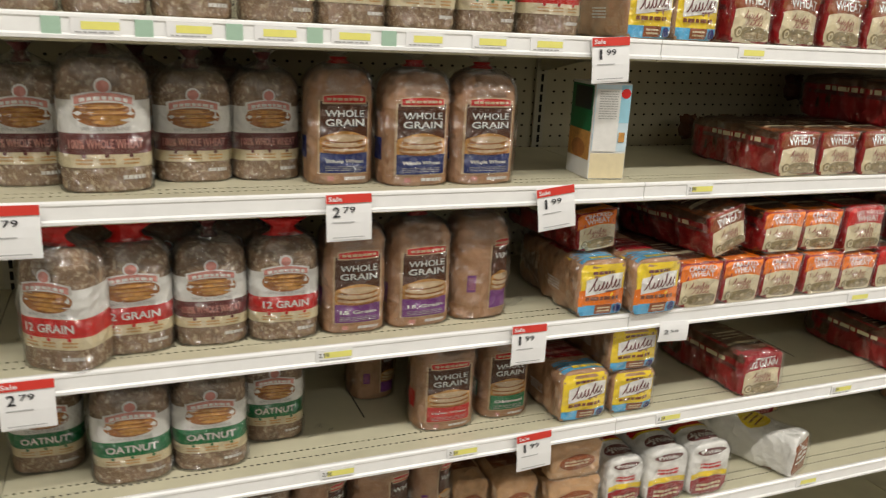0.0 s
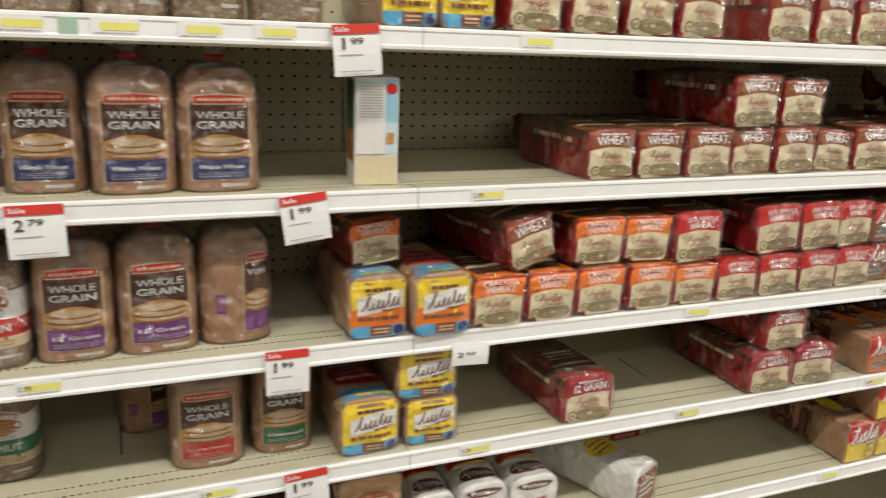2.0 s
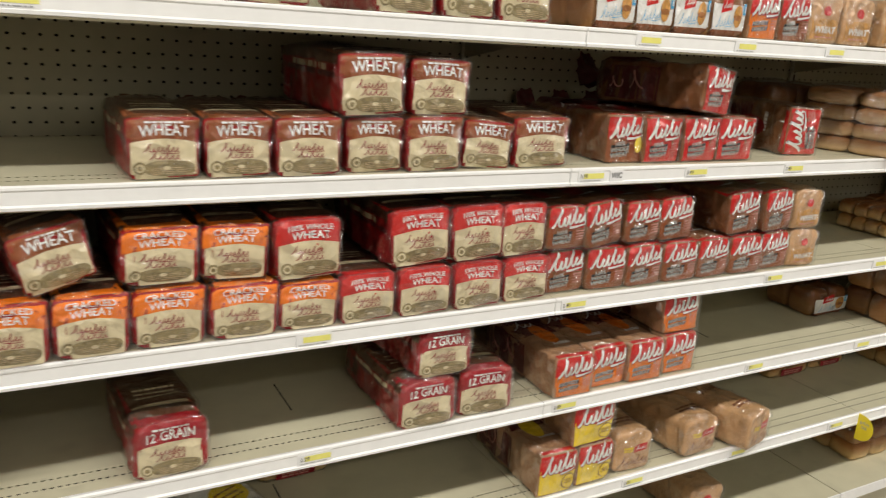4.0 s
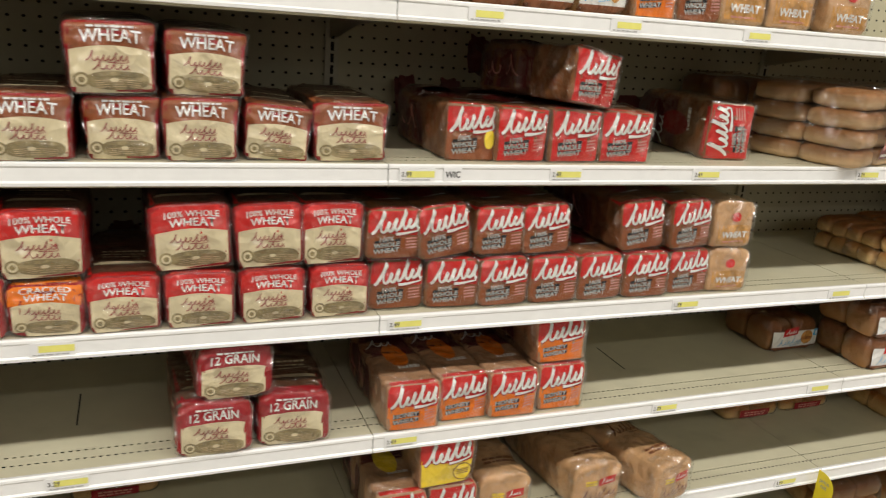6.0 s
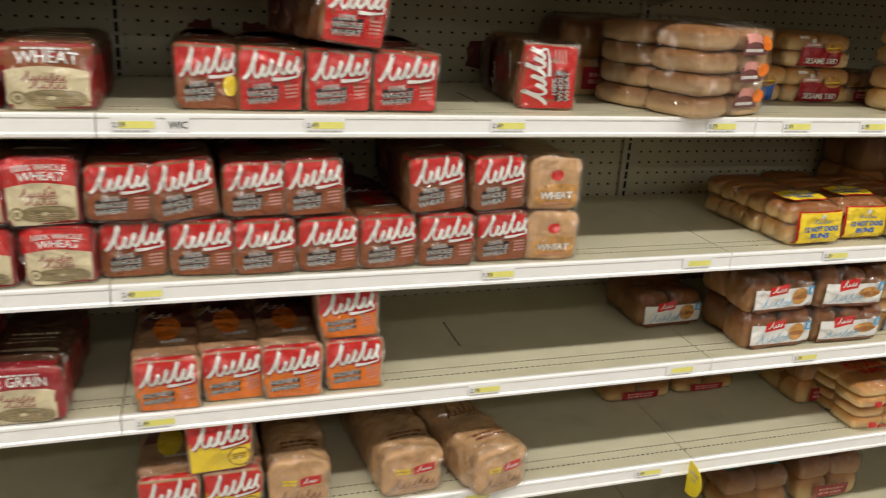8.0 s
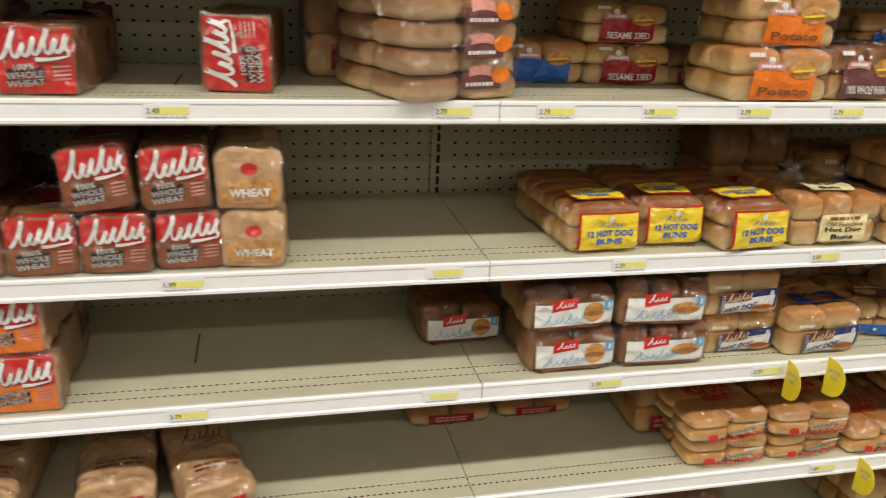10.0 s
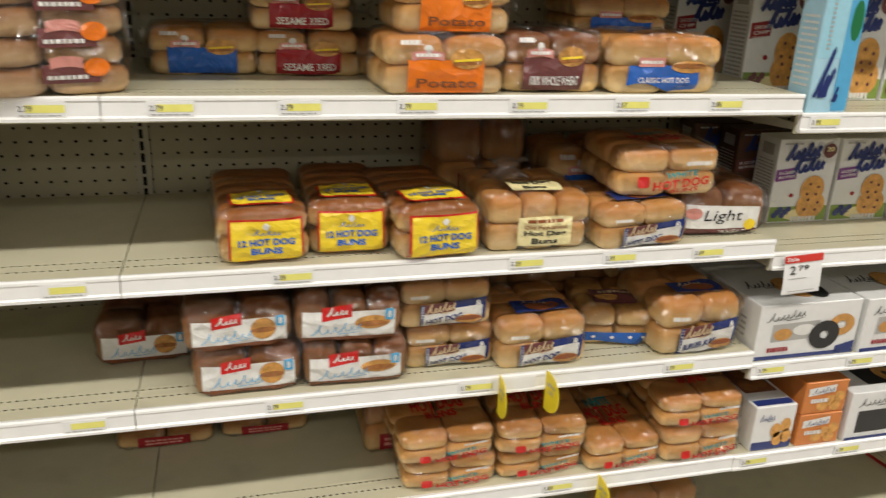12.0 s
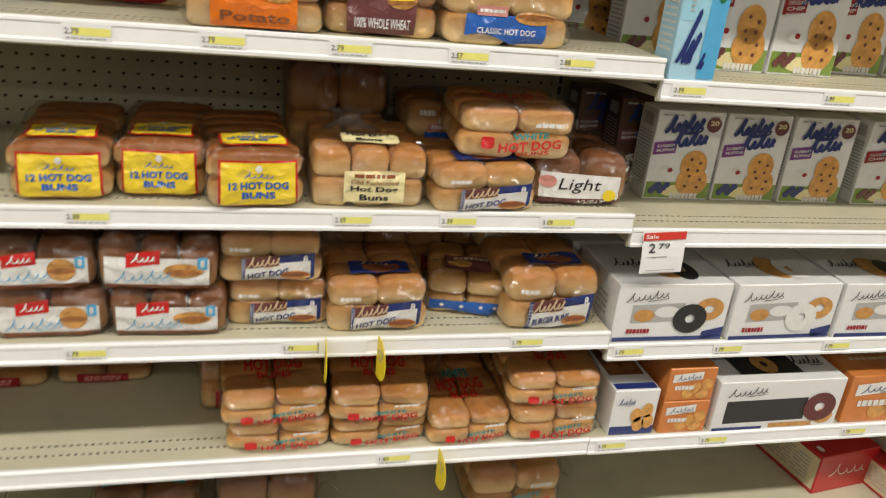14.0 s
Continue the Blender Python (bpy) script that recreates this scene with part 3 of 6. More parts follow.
def put(kind, x, y, z, w=None, h=None, rz=0.0, rx=0.0, ry=0.0, d=None):
    """Stand a pack of that kind at a place: the first is built, the rest are copies at their own width and height."""
    build, nw, nh = KINDS[kind]
    if kind.startswith(("hearth", "script", "wheat", "band", "framed")):
        rnd = random.Random(int(x * 1000) * 7 + int(z * 1000))
        rz, y = rz + rnd.uniform(-2.5, 2.5), y + rnd.uniform(-0.004, 0.005)
    m = pose(x, y, z, rx, ry, rz) @ Matrix.Diagonal(((w or nw) / nw, d or 1.0, (h or nh) / nh, 1))
    if kind not in STOCK:
        STOCK[kind] = build()
        STOCK[kind].matrix_basis = m
        return STOCK[kind]
    o = STOCK[kind]
    return copy_thing(o, m @ Matrix.Diagonal((1 / o.scale.x, 1 / o.scale.y, 1 / o.scale.z, 1)))


ON_BOARD = set()


def I(key):
    """The ink of that name: on crinkled film, or flat and duller on a carton."""
    if not ON_BOARD:
        return PRINTS[key]
    return ink("board_" + key, INKS[key], coat=0.3, coat_rough=0.25, crinkle=0.0, rough=0.38, var=0.25 if key in ("toast", "muffin", "crust") else 0.05, scale=70.0)


def hearth_loaf(color, crust, words, label, seed):
    """Lying loaf: a coloured band of words over an arched cream panel with a field scene, red flanks."""
    w, h, d = 0.122, 0.106, 0.30
    r = root("bread_loaf", label, "bread", "lying bread loaves")
    g = lying_loaf(w, h, d, seed, True)
    part("loaf", g, (crust, I("deepred")), r)
    part("bag", loose_film(g, seed), LOAF_FILM, r, "clear creased bag")
    D = Drape(g, r)
    D.panel("top_band", rect(-0.49 * w, 0.49 * w, 0.56 * h, 0.985 * h, nar=0.04), I(color), "f", 1, 14, 8)
    D.panel("band_fold", rect(-0.42 * w, 0.42 * w, 0.001, 0.028), I(color), "t", 1, 12, 4)
    D.panel("cream_panel", rect(-0.445 * w, 0.425 * w, 0.025 * h, 0.585 * h, top=0.07 * h), I("cream"), "f", 2, 16, 8)
    D.panel("field_picture", disc(0.06 * w, 0.19 * h, 0.34 * w, 0.125 * h, p=2.7), I("olive"), "f", 3, 24, 3)
    D.bars("furrows", 0.07 * w, 0.14 * h, 0.5 * w, 0.12 * h, 4, I("tanpaper"), "f", 4, fill=0.28, seed=seed, arch=0.02 * h, long=(0.15, 0.4), gap=0.06)
    D.panel("tree_line", rect(-0.2 * w, 0.33 * w, 0.245 * h, 0.285 * h, top=0.02 * h), I("olive"), "f", 4, 12, 2)
    D.panel("barn_mark", disc(0.02 * w, 0.20 * h, 0.05 * w, 0.03 * h), I("cream"), "f", 4, 10, 1)
    D.panel("seal", disc(-0.33 * w, 0.20 * h, 0.085 * w, 0.1 * h), I("olive"), "f", 4, 18, 2)
    D.panel("seal_middle", disc(-0.33 * w, 0.20 * h, 0.06 * w, 0.07 * h), I("cream"), "f", 5, 14, 1)
    D.panel("seal_dot", disc(-0.33 * w, 0.20 * h, 0.035 * w, 0.04 * h), I("olive"), "f", 6, 12, 1)
    D.stroke("brand_mark", -0.05 * w, 0.50 * h, 0.46 * w, 0.13 * h, I("wine"), "f", 4, 7, 0.13, 0.0)
    D.stroke("brand_mark_lower", -0.01 * w, 0.385 * h, 0.40 * w, 0.13 * h, I("wine"), "f", 4, 5, 0.13, 0.0)
    rows = words.split("\n")
    if len(rows) == 2:
        D.words("lettering_upper", rows[0], 0, 0.86 * h, 0.66 * w, 0.095 * h, I("white"), "f", 4, arch=0.02 * h)
        D.words("lettering", rows[1], 0, 0.735 * h, 0.56 * w, 0.12 * h, I("white"), "f", 4, arch=0.02 * h)
    else:
        D.words("lettering", rows[0], 0, 0.76 * h, 0.66 * w, 0.17 * h, I("white"), "f", 4, arch=0.03 * h)
        D.bars("small_print", 0, 0.90 * h, 0.5 * w, 0.05 * h, 1, I("white"), "f", 4, fill=0.6, seed=9)
    D.panel("pale_stripe", rect(-0.40 * w, 0.40 * w, 0.062, 0.073, top=0.006), I("cream"), "t", 1, 10, 2)
    D.bars("top_print", 0, 0.12, 0.6 * w, 0.05, 3, I("cream"), "t", 1, fill=0.35, seed=4)
    D.panel("side_stripe", rect(0.02, 0.27, 0.57 * h, 0.66 * h), I("maroon"), "l", 1, 10, 2)
    D.bars("side_print", 0.14, 0.72 * h, 0.16, 0.14 * h, 1, I("cream"), "l", 2, fill=0.7, seed=8)
    part("bag_tail", bag_tail(w, h, d, seed), I("umber"), r, "dark brown twisted bag end")
    return r


def script_loaf(lower, crust, words, label, seed, dot=False, side=False, gold=False):
    """Lying loaf: red upper field with a white script mark, a coloured lower field."""
    w, h, d = 0.113, 0.102, 0.30
    r = root("bread_loaf", label, "bread", "lying bread loaves")
    g = lying_loaf(w, h, d, seed, square=11.0, crown=0.03)
    part("loaf", g, crust, r)
    part("bag", loose_film(g, seed), LOAF_FILM, r, "clear creased bag")
    D = Drape(g, r)
    D.panel("lower_field", rect(-0.455 * w, 0.455 * w, 0.04 * h, 0.62 * h), I(lower), "f", 1, 14, 8)
    D.panel("red_field", wave(-0.465 * w, 0.465 * w, 0.52 * h, 0.965 * h, 0.03 * h), I("red"), "f", 2, 16, 6)
    D.panel("red_fold", rect(-0.42 * w, 0.42 * w, 0.001, 0.014), I("red"), "t", 1, 12, 3)
    D.stroke("brand_mark_shade", 0.004 * w, 0.715 * h, 0.82 * w, 0.40 * h, I("deepred"), "f", 3, 6, 0.17, 0.14)
    D.stroke("brand_mark", 0.0, 0.735 * h, 0.82 * w, 0.40 * h, I("white"), "f", 4, 6, 0.145, 0.14)
    if words:
        rows = words.split("\n")
        for i, t in enumerate(rows):
            k = 0.42 - i * 0.115 if len(rows) > 2 else 0.37 - i * 0.13
            D.words("lettering", t, -0.13 * w, k * h, (0.25 if len(t) < 5 else 0.46) * w, 0.095 * h, I("grey" if not gold else "lightyellow"), "f", 4, slant=0.10, bold=0.03)
        D.bars("lettering_shadow", -0.12 * w, 0.30 * h, 0.46 * w, 0.24 * h, len(rows), I("black" if not gold else "toast"), "f", 3, slant=0.10, fill=0.75, seed=2)
    if dot:
        D.panel("yellow_dot", disc(0.34 * w, 0.40 * h, 0.10 * w, 0.17 * h), I("yellow"), "f", 5, 18, 2)
    elif gold:
        D.panel("round_seal", disc(0.27 * w, 0.28 * h, 0.17 * w, 0.19 * h), I("brown"), "f", 3, 20, 2)
        D.panel("round_seal_middle", disc(0.27 * w, 0.28 * h, 0.155 * w, 0.17 * h), I("yellow"), "f", 4, 20, 2)
        D.bars("seal_print", 0.27 * w, 0.29 * h, 0.2 * w, 0.12 * h, 3, I("brown"), "f", 5, fill=0.5, seed=7)
    else:
        D.bars("small_print", 0.31 * w, 0.34 * h, 0.20 * w, 0.24 * h, 4, I("pink"), "f", 3, fill=0.5, seed=5, slant=0.08)
    D.panel("maroon_top", rect(-0.46 * w, 0.46 * w, 0.13, 0.29), I("maroon"), "t", 1, 12, 6)
    D.panel("top_wedge", disc(0.0, 0.13, 0.22 * w, 0.055), I(lower if lower in ("orange", "yellow") else "deepred"), "t", 2, 16, 2)
    D.stroke("top_mark", -0.18 * w, 0.19, 0.5 * w, 0.035, I("white"), "t", 2, 3, 0.12)
    D.bars("top_print", 0.12 * w, 0.075, 0.4 * w, 0.02, 1, I("white"), "t", 2, fill=0.5, seed=3)
    D.panel("side_wedge", rect(0.12, 0.29, 0.10 * h, 0.85 * h), I("maroon"), "l", 1, 8, 5)
    D.stroke("side_mark", 0.21, 0.5 * h, 0.10, 0.4 * h, I("pink"), "l", 2, 3, 0.10)
    part("bag_tail", bag_tail(w * 1.0, h * 1.1, d, seed, 0.1, 0.06), I("maroon"), r, "dark red twisted bag end")
    return r


def harvest_loaf(field, label, seed):
    """Lying loaf with a blue fold, a coloured field, a white script mark and a blue foot."""
    w, h, d = 0.124, 0.122, 0.27
    r = root("bread_loaf", label, "bread", "lying bread loaves")
    g = lying_loaf(w, h, d, seed, square=7.0, crown=0.06)
    part("loaf", g, TANBREAD, r)
    part("bag", loose_film(g, seed), LOAF_FILM, r, "clear creased bag")
    D = Drape(g, r)
    D.panel("field", rect(-0.45 * w, 0.45 * w, 0.22 * h, 0.94 * h), I("yellow"), "f", 1, 14, 8)
    if field == "orange":
        D.panel("lower_field", rect(-0.455 * w, 0.455 * w, 0.20 * h, 0.48 * h, top=0.04 * h), I("orange"), "f", 2, 12, 4)
    D.panel("foot", rect(-0.45 * w, 0.45 * w, 0.03 * h, 0.22 * h), I("sky"), "f", 2, 14, 4)
    D.panel("foot_patch", rect(-0.13 * w, 0.22 * w, 0.05 * h, 0.22 * h, slant=0.0), I("chestnut"), "f", 3, 8, 3)
    D.bars("foot_print", 0.05 * w, 0.135 * h, 0.25 * w, 0.11 * h, 2, I("cream"), "f", 4, fill=0.5, seed=3)
    D.panel("foot_berries", disc(0.34 * w, 0.13 * h, 0.09 * w, 0.08 * h), I("navy"), "f", 4, 14, 1)
    D.panel("brand_cloud", rect(-0.34 * w, 0.42 * w, 0.44 * h, 0.72 * h, top=0.03 * h, slant=0.10 * h), I("white"), "f", 3, 14, 4)
    D.stroke("brand_mark", 0.03 * w, 0.59 * h, 0.62 * w, 0.24 * h, I("plum"), "f", 4, 7, 0.10, 0.12)
    D.bars("brand_small", 0.0, 0.80 * h, 0.45 * w, 0.07 * h, 1, I("plum"), "f", 4, fill=0.8, seed=6)
    D.bars("lettering_bar", 0.0, 0.34 * h, 0.66 * w, 0.07 * h, 1, I("brown"), "f", 4, fill=0.9, seed=8)
    D.panel("blue_fold", rect(-0.42 * w, 0.42 * w, 0.006, 0.060), I("sky"), "t", 1, 12, 5)
    D.bars("fold_print", 0.1 * w, 0.018, 0.6 * w, 0.014, 1, I("yellow"), "t", 2, fill=0.8, seed=2)
    D.panel("dark_top", rect(-0.38 * w, 0.38 * w, 0.075, 0.16), I("crimson"), "t", 1, 12, 5)
    D.bars("top_print", 0, 0.115, 0.6 * w, 0.05, 2, I("pink"), "t", 2, fill=0.5, seed=4)
    D.bars("side_print", 0.10, 0.40 * h, 0.05, 0.2 * h, 4, I("white"), "l", 1, fill=0.5, seed=6)
    part("bag_tail", bag_tail(w, h, d, seed), FILM_DULL, r, "clear twisted bag end")
    return r


def plain_wheat_loaf(label="pale tan wheat loaf in a clear bag on a shelf", oval=False):
    w, h, d = 0.118, 0.102, 0.29
    r = root("bread_loaf", label, "bread", "lying bread loaves")
    g = lying_loaf(w, h, d, 31, square=6.0, crown=0.06)
    part("loaf", g, PALEBREAD, r)
    part("bag", loose_film(g, 33), LOAF_FILM, r, "clear creased bag")
    D = Drape(g, r)
    if oval:
        D.panel("brown_oval", disc(0, 0.45 * h, 0.34 * w, 0.2 * h), I("chestnut"), "f", 2, 22, 3)
        D.bars("oval_print", 0, 0.45 * h, 0.46 * w, 0.16 * h, 2, I("tanpaper"), "f", 3, fill=0.6, seed=4)
        D.panel("dark_fold", rect(-0.36 * w, 0.36 * w, 0.05, 0.12), I("brown"), "t", 1)
    else:
        D.panel("pale_band", rect(-0.40 * w, 0.40 * w, 0.10 * h, 0.48 * h, top=0.04 * h), I("toast"), "f", 1)
        D.panel("red_dot", disc(0, 0.68 * h, 0.12 * w, 0.10 * h), I("red"), "f", 2, 18, 2)
        D.words("lettering", "WHEAT", 0, 0.30 * h, 0.60 * w, 0.14 * h, I("white"), "f", 3, bold=0.04)
        D.bars("small_print", 0, 0.15 * h, 0.5 * w, 0.05 * h, 1, I("pink"), "f", 3, fill=0.6, seed=6)
    part("bag_tail", bag_tail(w, h, d, 31), FILM, r, "clear twisted bag end")
    return r


def rustic_loaf():
    """Tan loaf in a clear bag with a small red label and a dark brush mark."""
    w, h, d = 0.135, 0.105, 0.33
    r = root("bread_loaf", "long pale tan loaf in a clear bag with a red label", "bread", "lying bread loaves")
    g = lying_loaf(w, h, d, 37, square=5.5, crown=0.09)
    part("loaf", g, PALEBREAD, r)
    part("bag", loose_film(g, 33), LOAF_FILM, r, "clear creased bag")
    D = Drape(g, r)
    D.panel("red_label", rect(0.0, 0.34 * w, 0.50 * h, 0.68 * h, slant=0.05 * h), I("red"), "f", 2)
    D.stroke("brand_mark", 0.17 * w, 0.59 * h, 0.22 * w, 0.1 * h, I("white"), "f", 3, 4, 0.16, 0.1)
    D.bars("gold_print", -0.16 * w, 0.60 * h, 0.22 * w, 0.14 * h, 2, I("yellow"), "f", 2, seed=3, fill=0.7)
    D.stroke("name_mark", 0.0, 0.30 * h, 0.68 * w, 0.22 * h, I("plum"), "f", 3, 7, 0.08, 0.04)
    D.bars("top_print", 0.05 * w, 0.06, 0.6 * w, 0.024, 2, I("brown"), "t", 2, seed=5, fill=0.6)
    D.stroke("top_mark", 0.0, 0.17, 0.6 * w, 0.05, I("brown"), "t", 2, 6, 0.07)
    D.panel("top_label", rect(-0.1 * w, 0.26 * w, 0.225, 0.25), I("red"), "t", 2)
    part("bag_tail", bag_tail(w, h, d, 37), FILM, r, "clear twisted bag end")
    return r


def band_loaf(color, word, label, seed, tie="maroon"):
    """Standing seeded loaf: a white, a coloured and a cream band round the bag, a ribbon and a bread picture."""
    w, h, d = 0.136, 0.196, 0.105
    r = root("bread_loaf", label, "bread", "standing bread loaves")
    g = standing_loaf(w, h, d, seed)
    part("loaf", g, GRAINY, r)
    part("bag", loose_film(g, seed, 0.004, 0.005), FILM, r, "clear creased bag")
    D = Drape(g, r)

    def band(name, z0, z1, key, off):
        part(name, Geo().loft([standing_ring(w, d, h * (z0 + (z1 - z0) * i / 4), 1.0, seed, off=off) for i in range(5)], False, False), I(key), r)
    band("white_band", 0.455, 0.70, "white", 0.0012)
    band("colour_band", 0.295, 0.455, color, 0.0012)
    band("cream_band", 0.195, 0.295, "cream", 0.0012)
    D.panel("bread_picture", disc(0.0, 0.60 * h, 0.33 * w, 0.10 * h), I("crust"), "f", 3, 26, 3)
    for i, (x, z) in enumerate(((-0.04, 0.65), (0.0, 0.61), (0.04, 0.57), (0.05, 0.535))):
        D.panel("bread_slice", disc(x * w, z * h, (0.27 - 0.03 * i) * w, 0.016 * h), I("toast"), "f", 4, 20, 1)
    D.panel("ribbon", rect(-0.33 * w, 0.33 * w, 0.655 * h, 0.735 * h, top=0.03 * h, bottom=0.03 * h), I("white"), "f", 4)
    D.panel("ribbon_middle", rect(-0.30 * w, 0.30 * w, 0.668 * h, 0.724 * h, top=0.03 * h, bottom=0.03 * h), I("pink"), "f", 5)
    D.bars("brand_mark", 0, 0.718 * h - 0.004, 0.5 * w, 0.035 * h, 1, I("white"), "f", 6, fill=0.8, seed=4, arch=0.02 * h)
    D.panel("crest", disc(0, 0.80 * h, 0.095 * w, 0.062 * h), I("white"), "f", 3, 18, 2)
    D.panel("crest_middle", disc(0, 0.80 * h, 0.07 * w, 0.045 * h), I("pink"), "f", 4, 16, 1)
    D.words("small_lettering", "WHOLE GRAINS", 0, 0.487 * h, 0.52 * w, 0.032 * h, I("grey"), "f", 4)
    D.words("lettering", word, 0, 0.375 * h, (0.78 if len(word) > 9 else 0.64) * w, 0.072 * h, I("white" if color != "plum" else "pink"), "f", 4, bold=0.02)
    for x in (-0.24, 0.0, 0.26):
        D.bars("claim_print", x * w, 0.24 * h, 0.17 * w, 0.055 * h, 2, I("toast"), "f", 4, fill=0.45, seed=int(x * 10) + 9)
        D.panel("claim_dot", disc(x * w, 0.285 * h, 0.025 * w, 0.014 * h), I(color), "f", 5, 10, 1)
    D.bars("nutrition_panel", 0.28 * w, 0.115 * h, 0.24 * w, 0.035 * h, 1, I("white"), "f", 3, fill=0.9, seed=6)
    part("bag_top", bag_top(w, h, d, seed), FILM_DULL, r, "clear gathered bag top")
    t = Geo()
    t.loft([[((0.032 if tie == "red" else 0.014) * math.cos(a) * s + wob((k, a, 1), 0.8, 0.004, seed), d / 2 + 0.009 * math.sin(a) * s - 0.02 * (tie == "red"), h + 0.004 + k * 0.008) for a in (math.pi * i / 4 for i in range(8))] for k, s in ((0, 1.3), (1, 0.8), (2, 0.7), (3, 1.0), (4, 1.5))])
    part("twist", t, I(tie), r, "twisted coloured bag neck")
    return r


def framed_loaf(foot, word, label, seed, half=False):
    """Standing tan loaf with a framed picture label."""
    w, h, d = 0.132, 0.212, 0.105
    r = root("bread_loaf", label, "bread", "standing bread loaves")
    g = standing_loaf(w, h, d, seed)
    part("loaf", g, TANBREAD, r)
    part("bag", loose_film(g, seed, 0.004, 0.005), FILM, r, "clear creased bag")
    D = Drape(g, r)
    x0, x1 = -0.35 * w, 0.35 * w
    if half:
        x0, x1 = 0.10 * w, 0.48 * w
    cx, lw = (x0 + x1) / 2, x1 - x0
    D.panel("label_frame", rect(x0 - 0.0035, x1 + 0.0035, 0.097 * h, 0.745 * h), I("tanpaper"), "f", 1, 12, 16)
    D.panel("label_picture", rect(x0, x1, 0.11 * h, 0.74 * h), I("umber"), "f", 2, 12, 16)
    D.panel("label_foot", rect(x0, x1, 0.11 * h, 0.29 * h), I(foot), "f", 3, 12, 5)
    D.panel("brand_banner", rect(x0 + 0.03 * w, x1 - 0.03 * w, 0.715 * h, 0.79 * h, top=0.015 * h), I("tanpaper"), "f", 3)
    D.panel("brand_banner_middle", rect(x0 + 0.045 * w, x1 - 0.045 * w, 0.73 * h, 0.78 * h, top=0.015 * h), I("red"), "f", 4)
    D.bars("brand_mark", cx, 0.757 * h, lw * 0.75, 0.028 * h, 1, I("tanpaper"), "f", 5, fill=0.8, seed=4)
    D.panel("bread_picture", rect(x0, x1, 0.285 * h, 0.42 * h, top=0.06 * h), I("toast"), "f", 3, 14, 6)
    for z, rr, lean in ((0.425, 0.42, 0.012), (0.375, 0.46, 0.0), (0.33, 0.44, -0.01)):
        D.panel("bread_slice", disc(cx + lean * w, z * h, rr * lw, 0.03 * h), I("tanpaper"), "f", 4, 22, 2)
        D.panel("slice_shade", rect(cx - rr * lw, cx + rr * lw, (z - 0.03) * h, (z - 0.016) * h, top=-0.02 * h, bottom=-0.02 * h), I("crust"), "f", 5, 14, 1)
    if not half:
        for t, z in (("WHOLE", 0.635), ("GRAIN", 0.555)):
            D.words("lettering_shadow", t, cx + 0.001, z * h - 0.001, lw * 0.82, 0.065 * h, I("black"), "f", 4, bold=0.045)
            D.words("lettering", t, cx, z * h, lw * 0.80, 0.062 * h, I("white"), "f", 6, bold=0.012)
        D.words("kind_lettering", word, cx, 0.215 * h, lw * 0.80, 0.036 * h, I("white"), "f", 5, bold=0.02)
        D.bars("small_print", cx, 0.15 * h, lw * 0.8, 0.05 * h, 3, I("grey"), "f", 5, fill=0.3, seed=7)
        D.bars("nutrition_panel", 0.16 * w, 0.06 * h, 0.32 * w, 0.03 * h, 1, I("white"), "f", 3, fill=0.9, seed=6)
        D.bars("pale_mark", -0.2 * w, 0.06 * h, 0.09 * w, 0.045 * h, 1, I("pink"), "f", 3, fill=0.9, seed=5)
        D.panel("side_label", rect(0.035, 0.07, 0.22 * h, 0.42 * h), I(foot), "l", 2)
    else:
        D.words("lettering", "WH", 0.27 * w, 0.635 * h, 0.26 * w, 0.06 * h, I("white"), "f", 6)
        D.panel("side_label", rect(-0.30 * w, -0.16 * w, 0.28 * h, 0.45 * h), I(foot), "f", 2)
        D.bars("side_label_print", -0.23 * w, 0.365 * h, 0.1 * w, 0.13 * h, 7, I("pink"), "f", 3, fill=0.4, seed=3)
    part("bag_top", bag_top(w, h, d, seed + 2, 0.06), FILM_DULL, r, "clear gathered bag top")
    t = Geo().loft([[(0.02 * math.cos(a) * s, d / 2 + 0.010 * math.sin(a) * s, h + 0.010 + k * 0.006) for a in (math.pi * i / 4 for i in range(8))] for k, s in ((0, 1.2), (1, 0.8), (2, 0.9))])
    part("closure", t, I("red" if seed % 2 else "navy"), r, "coloured plastic closure")
    return r


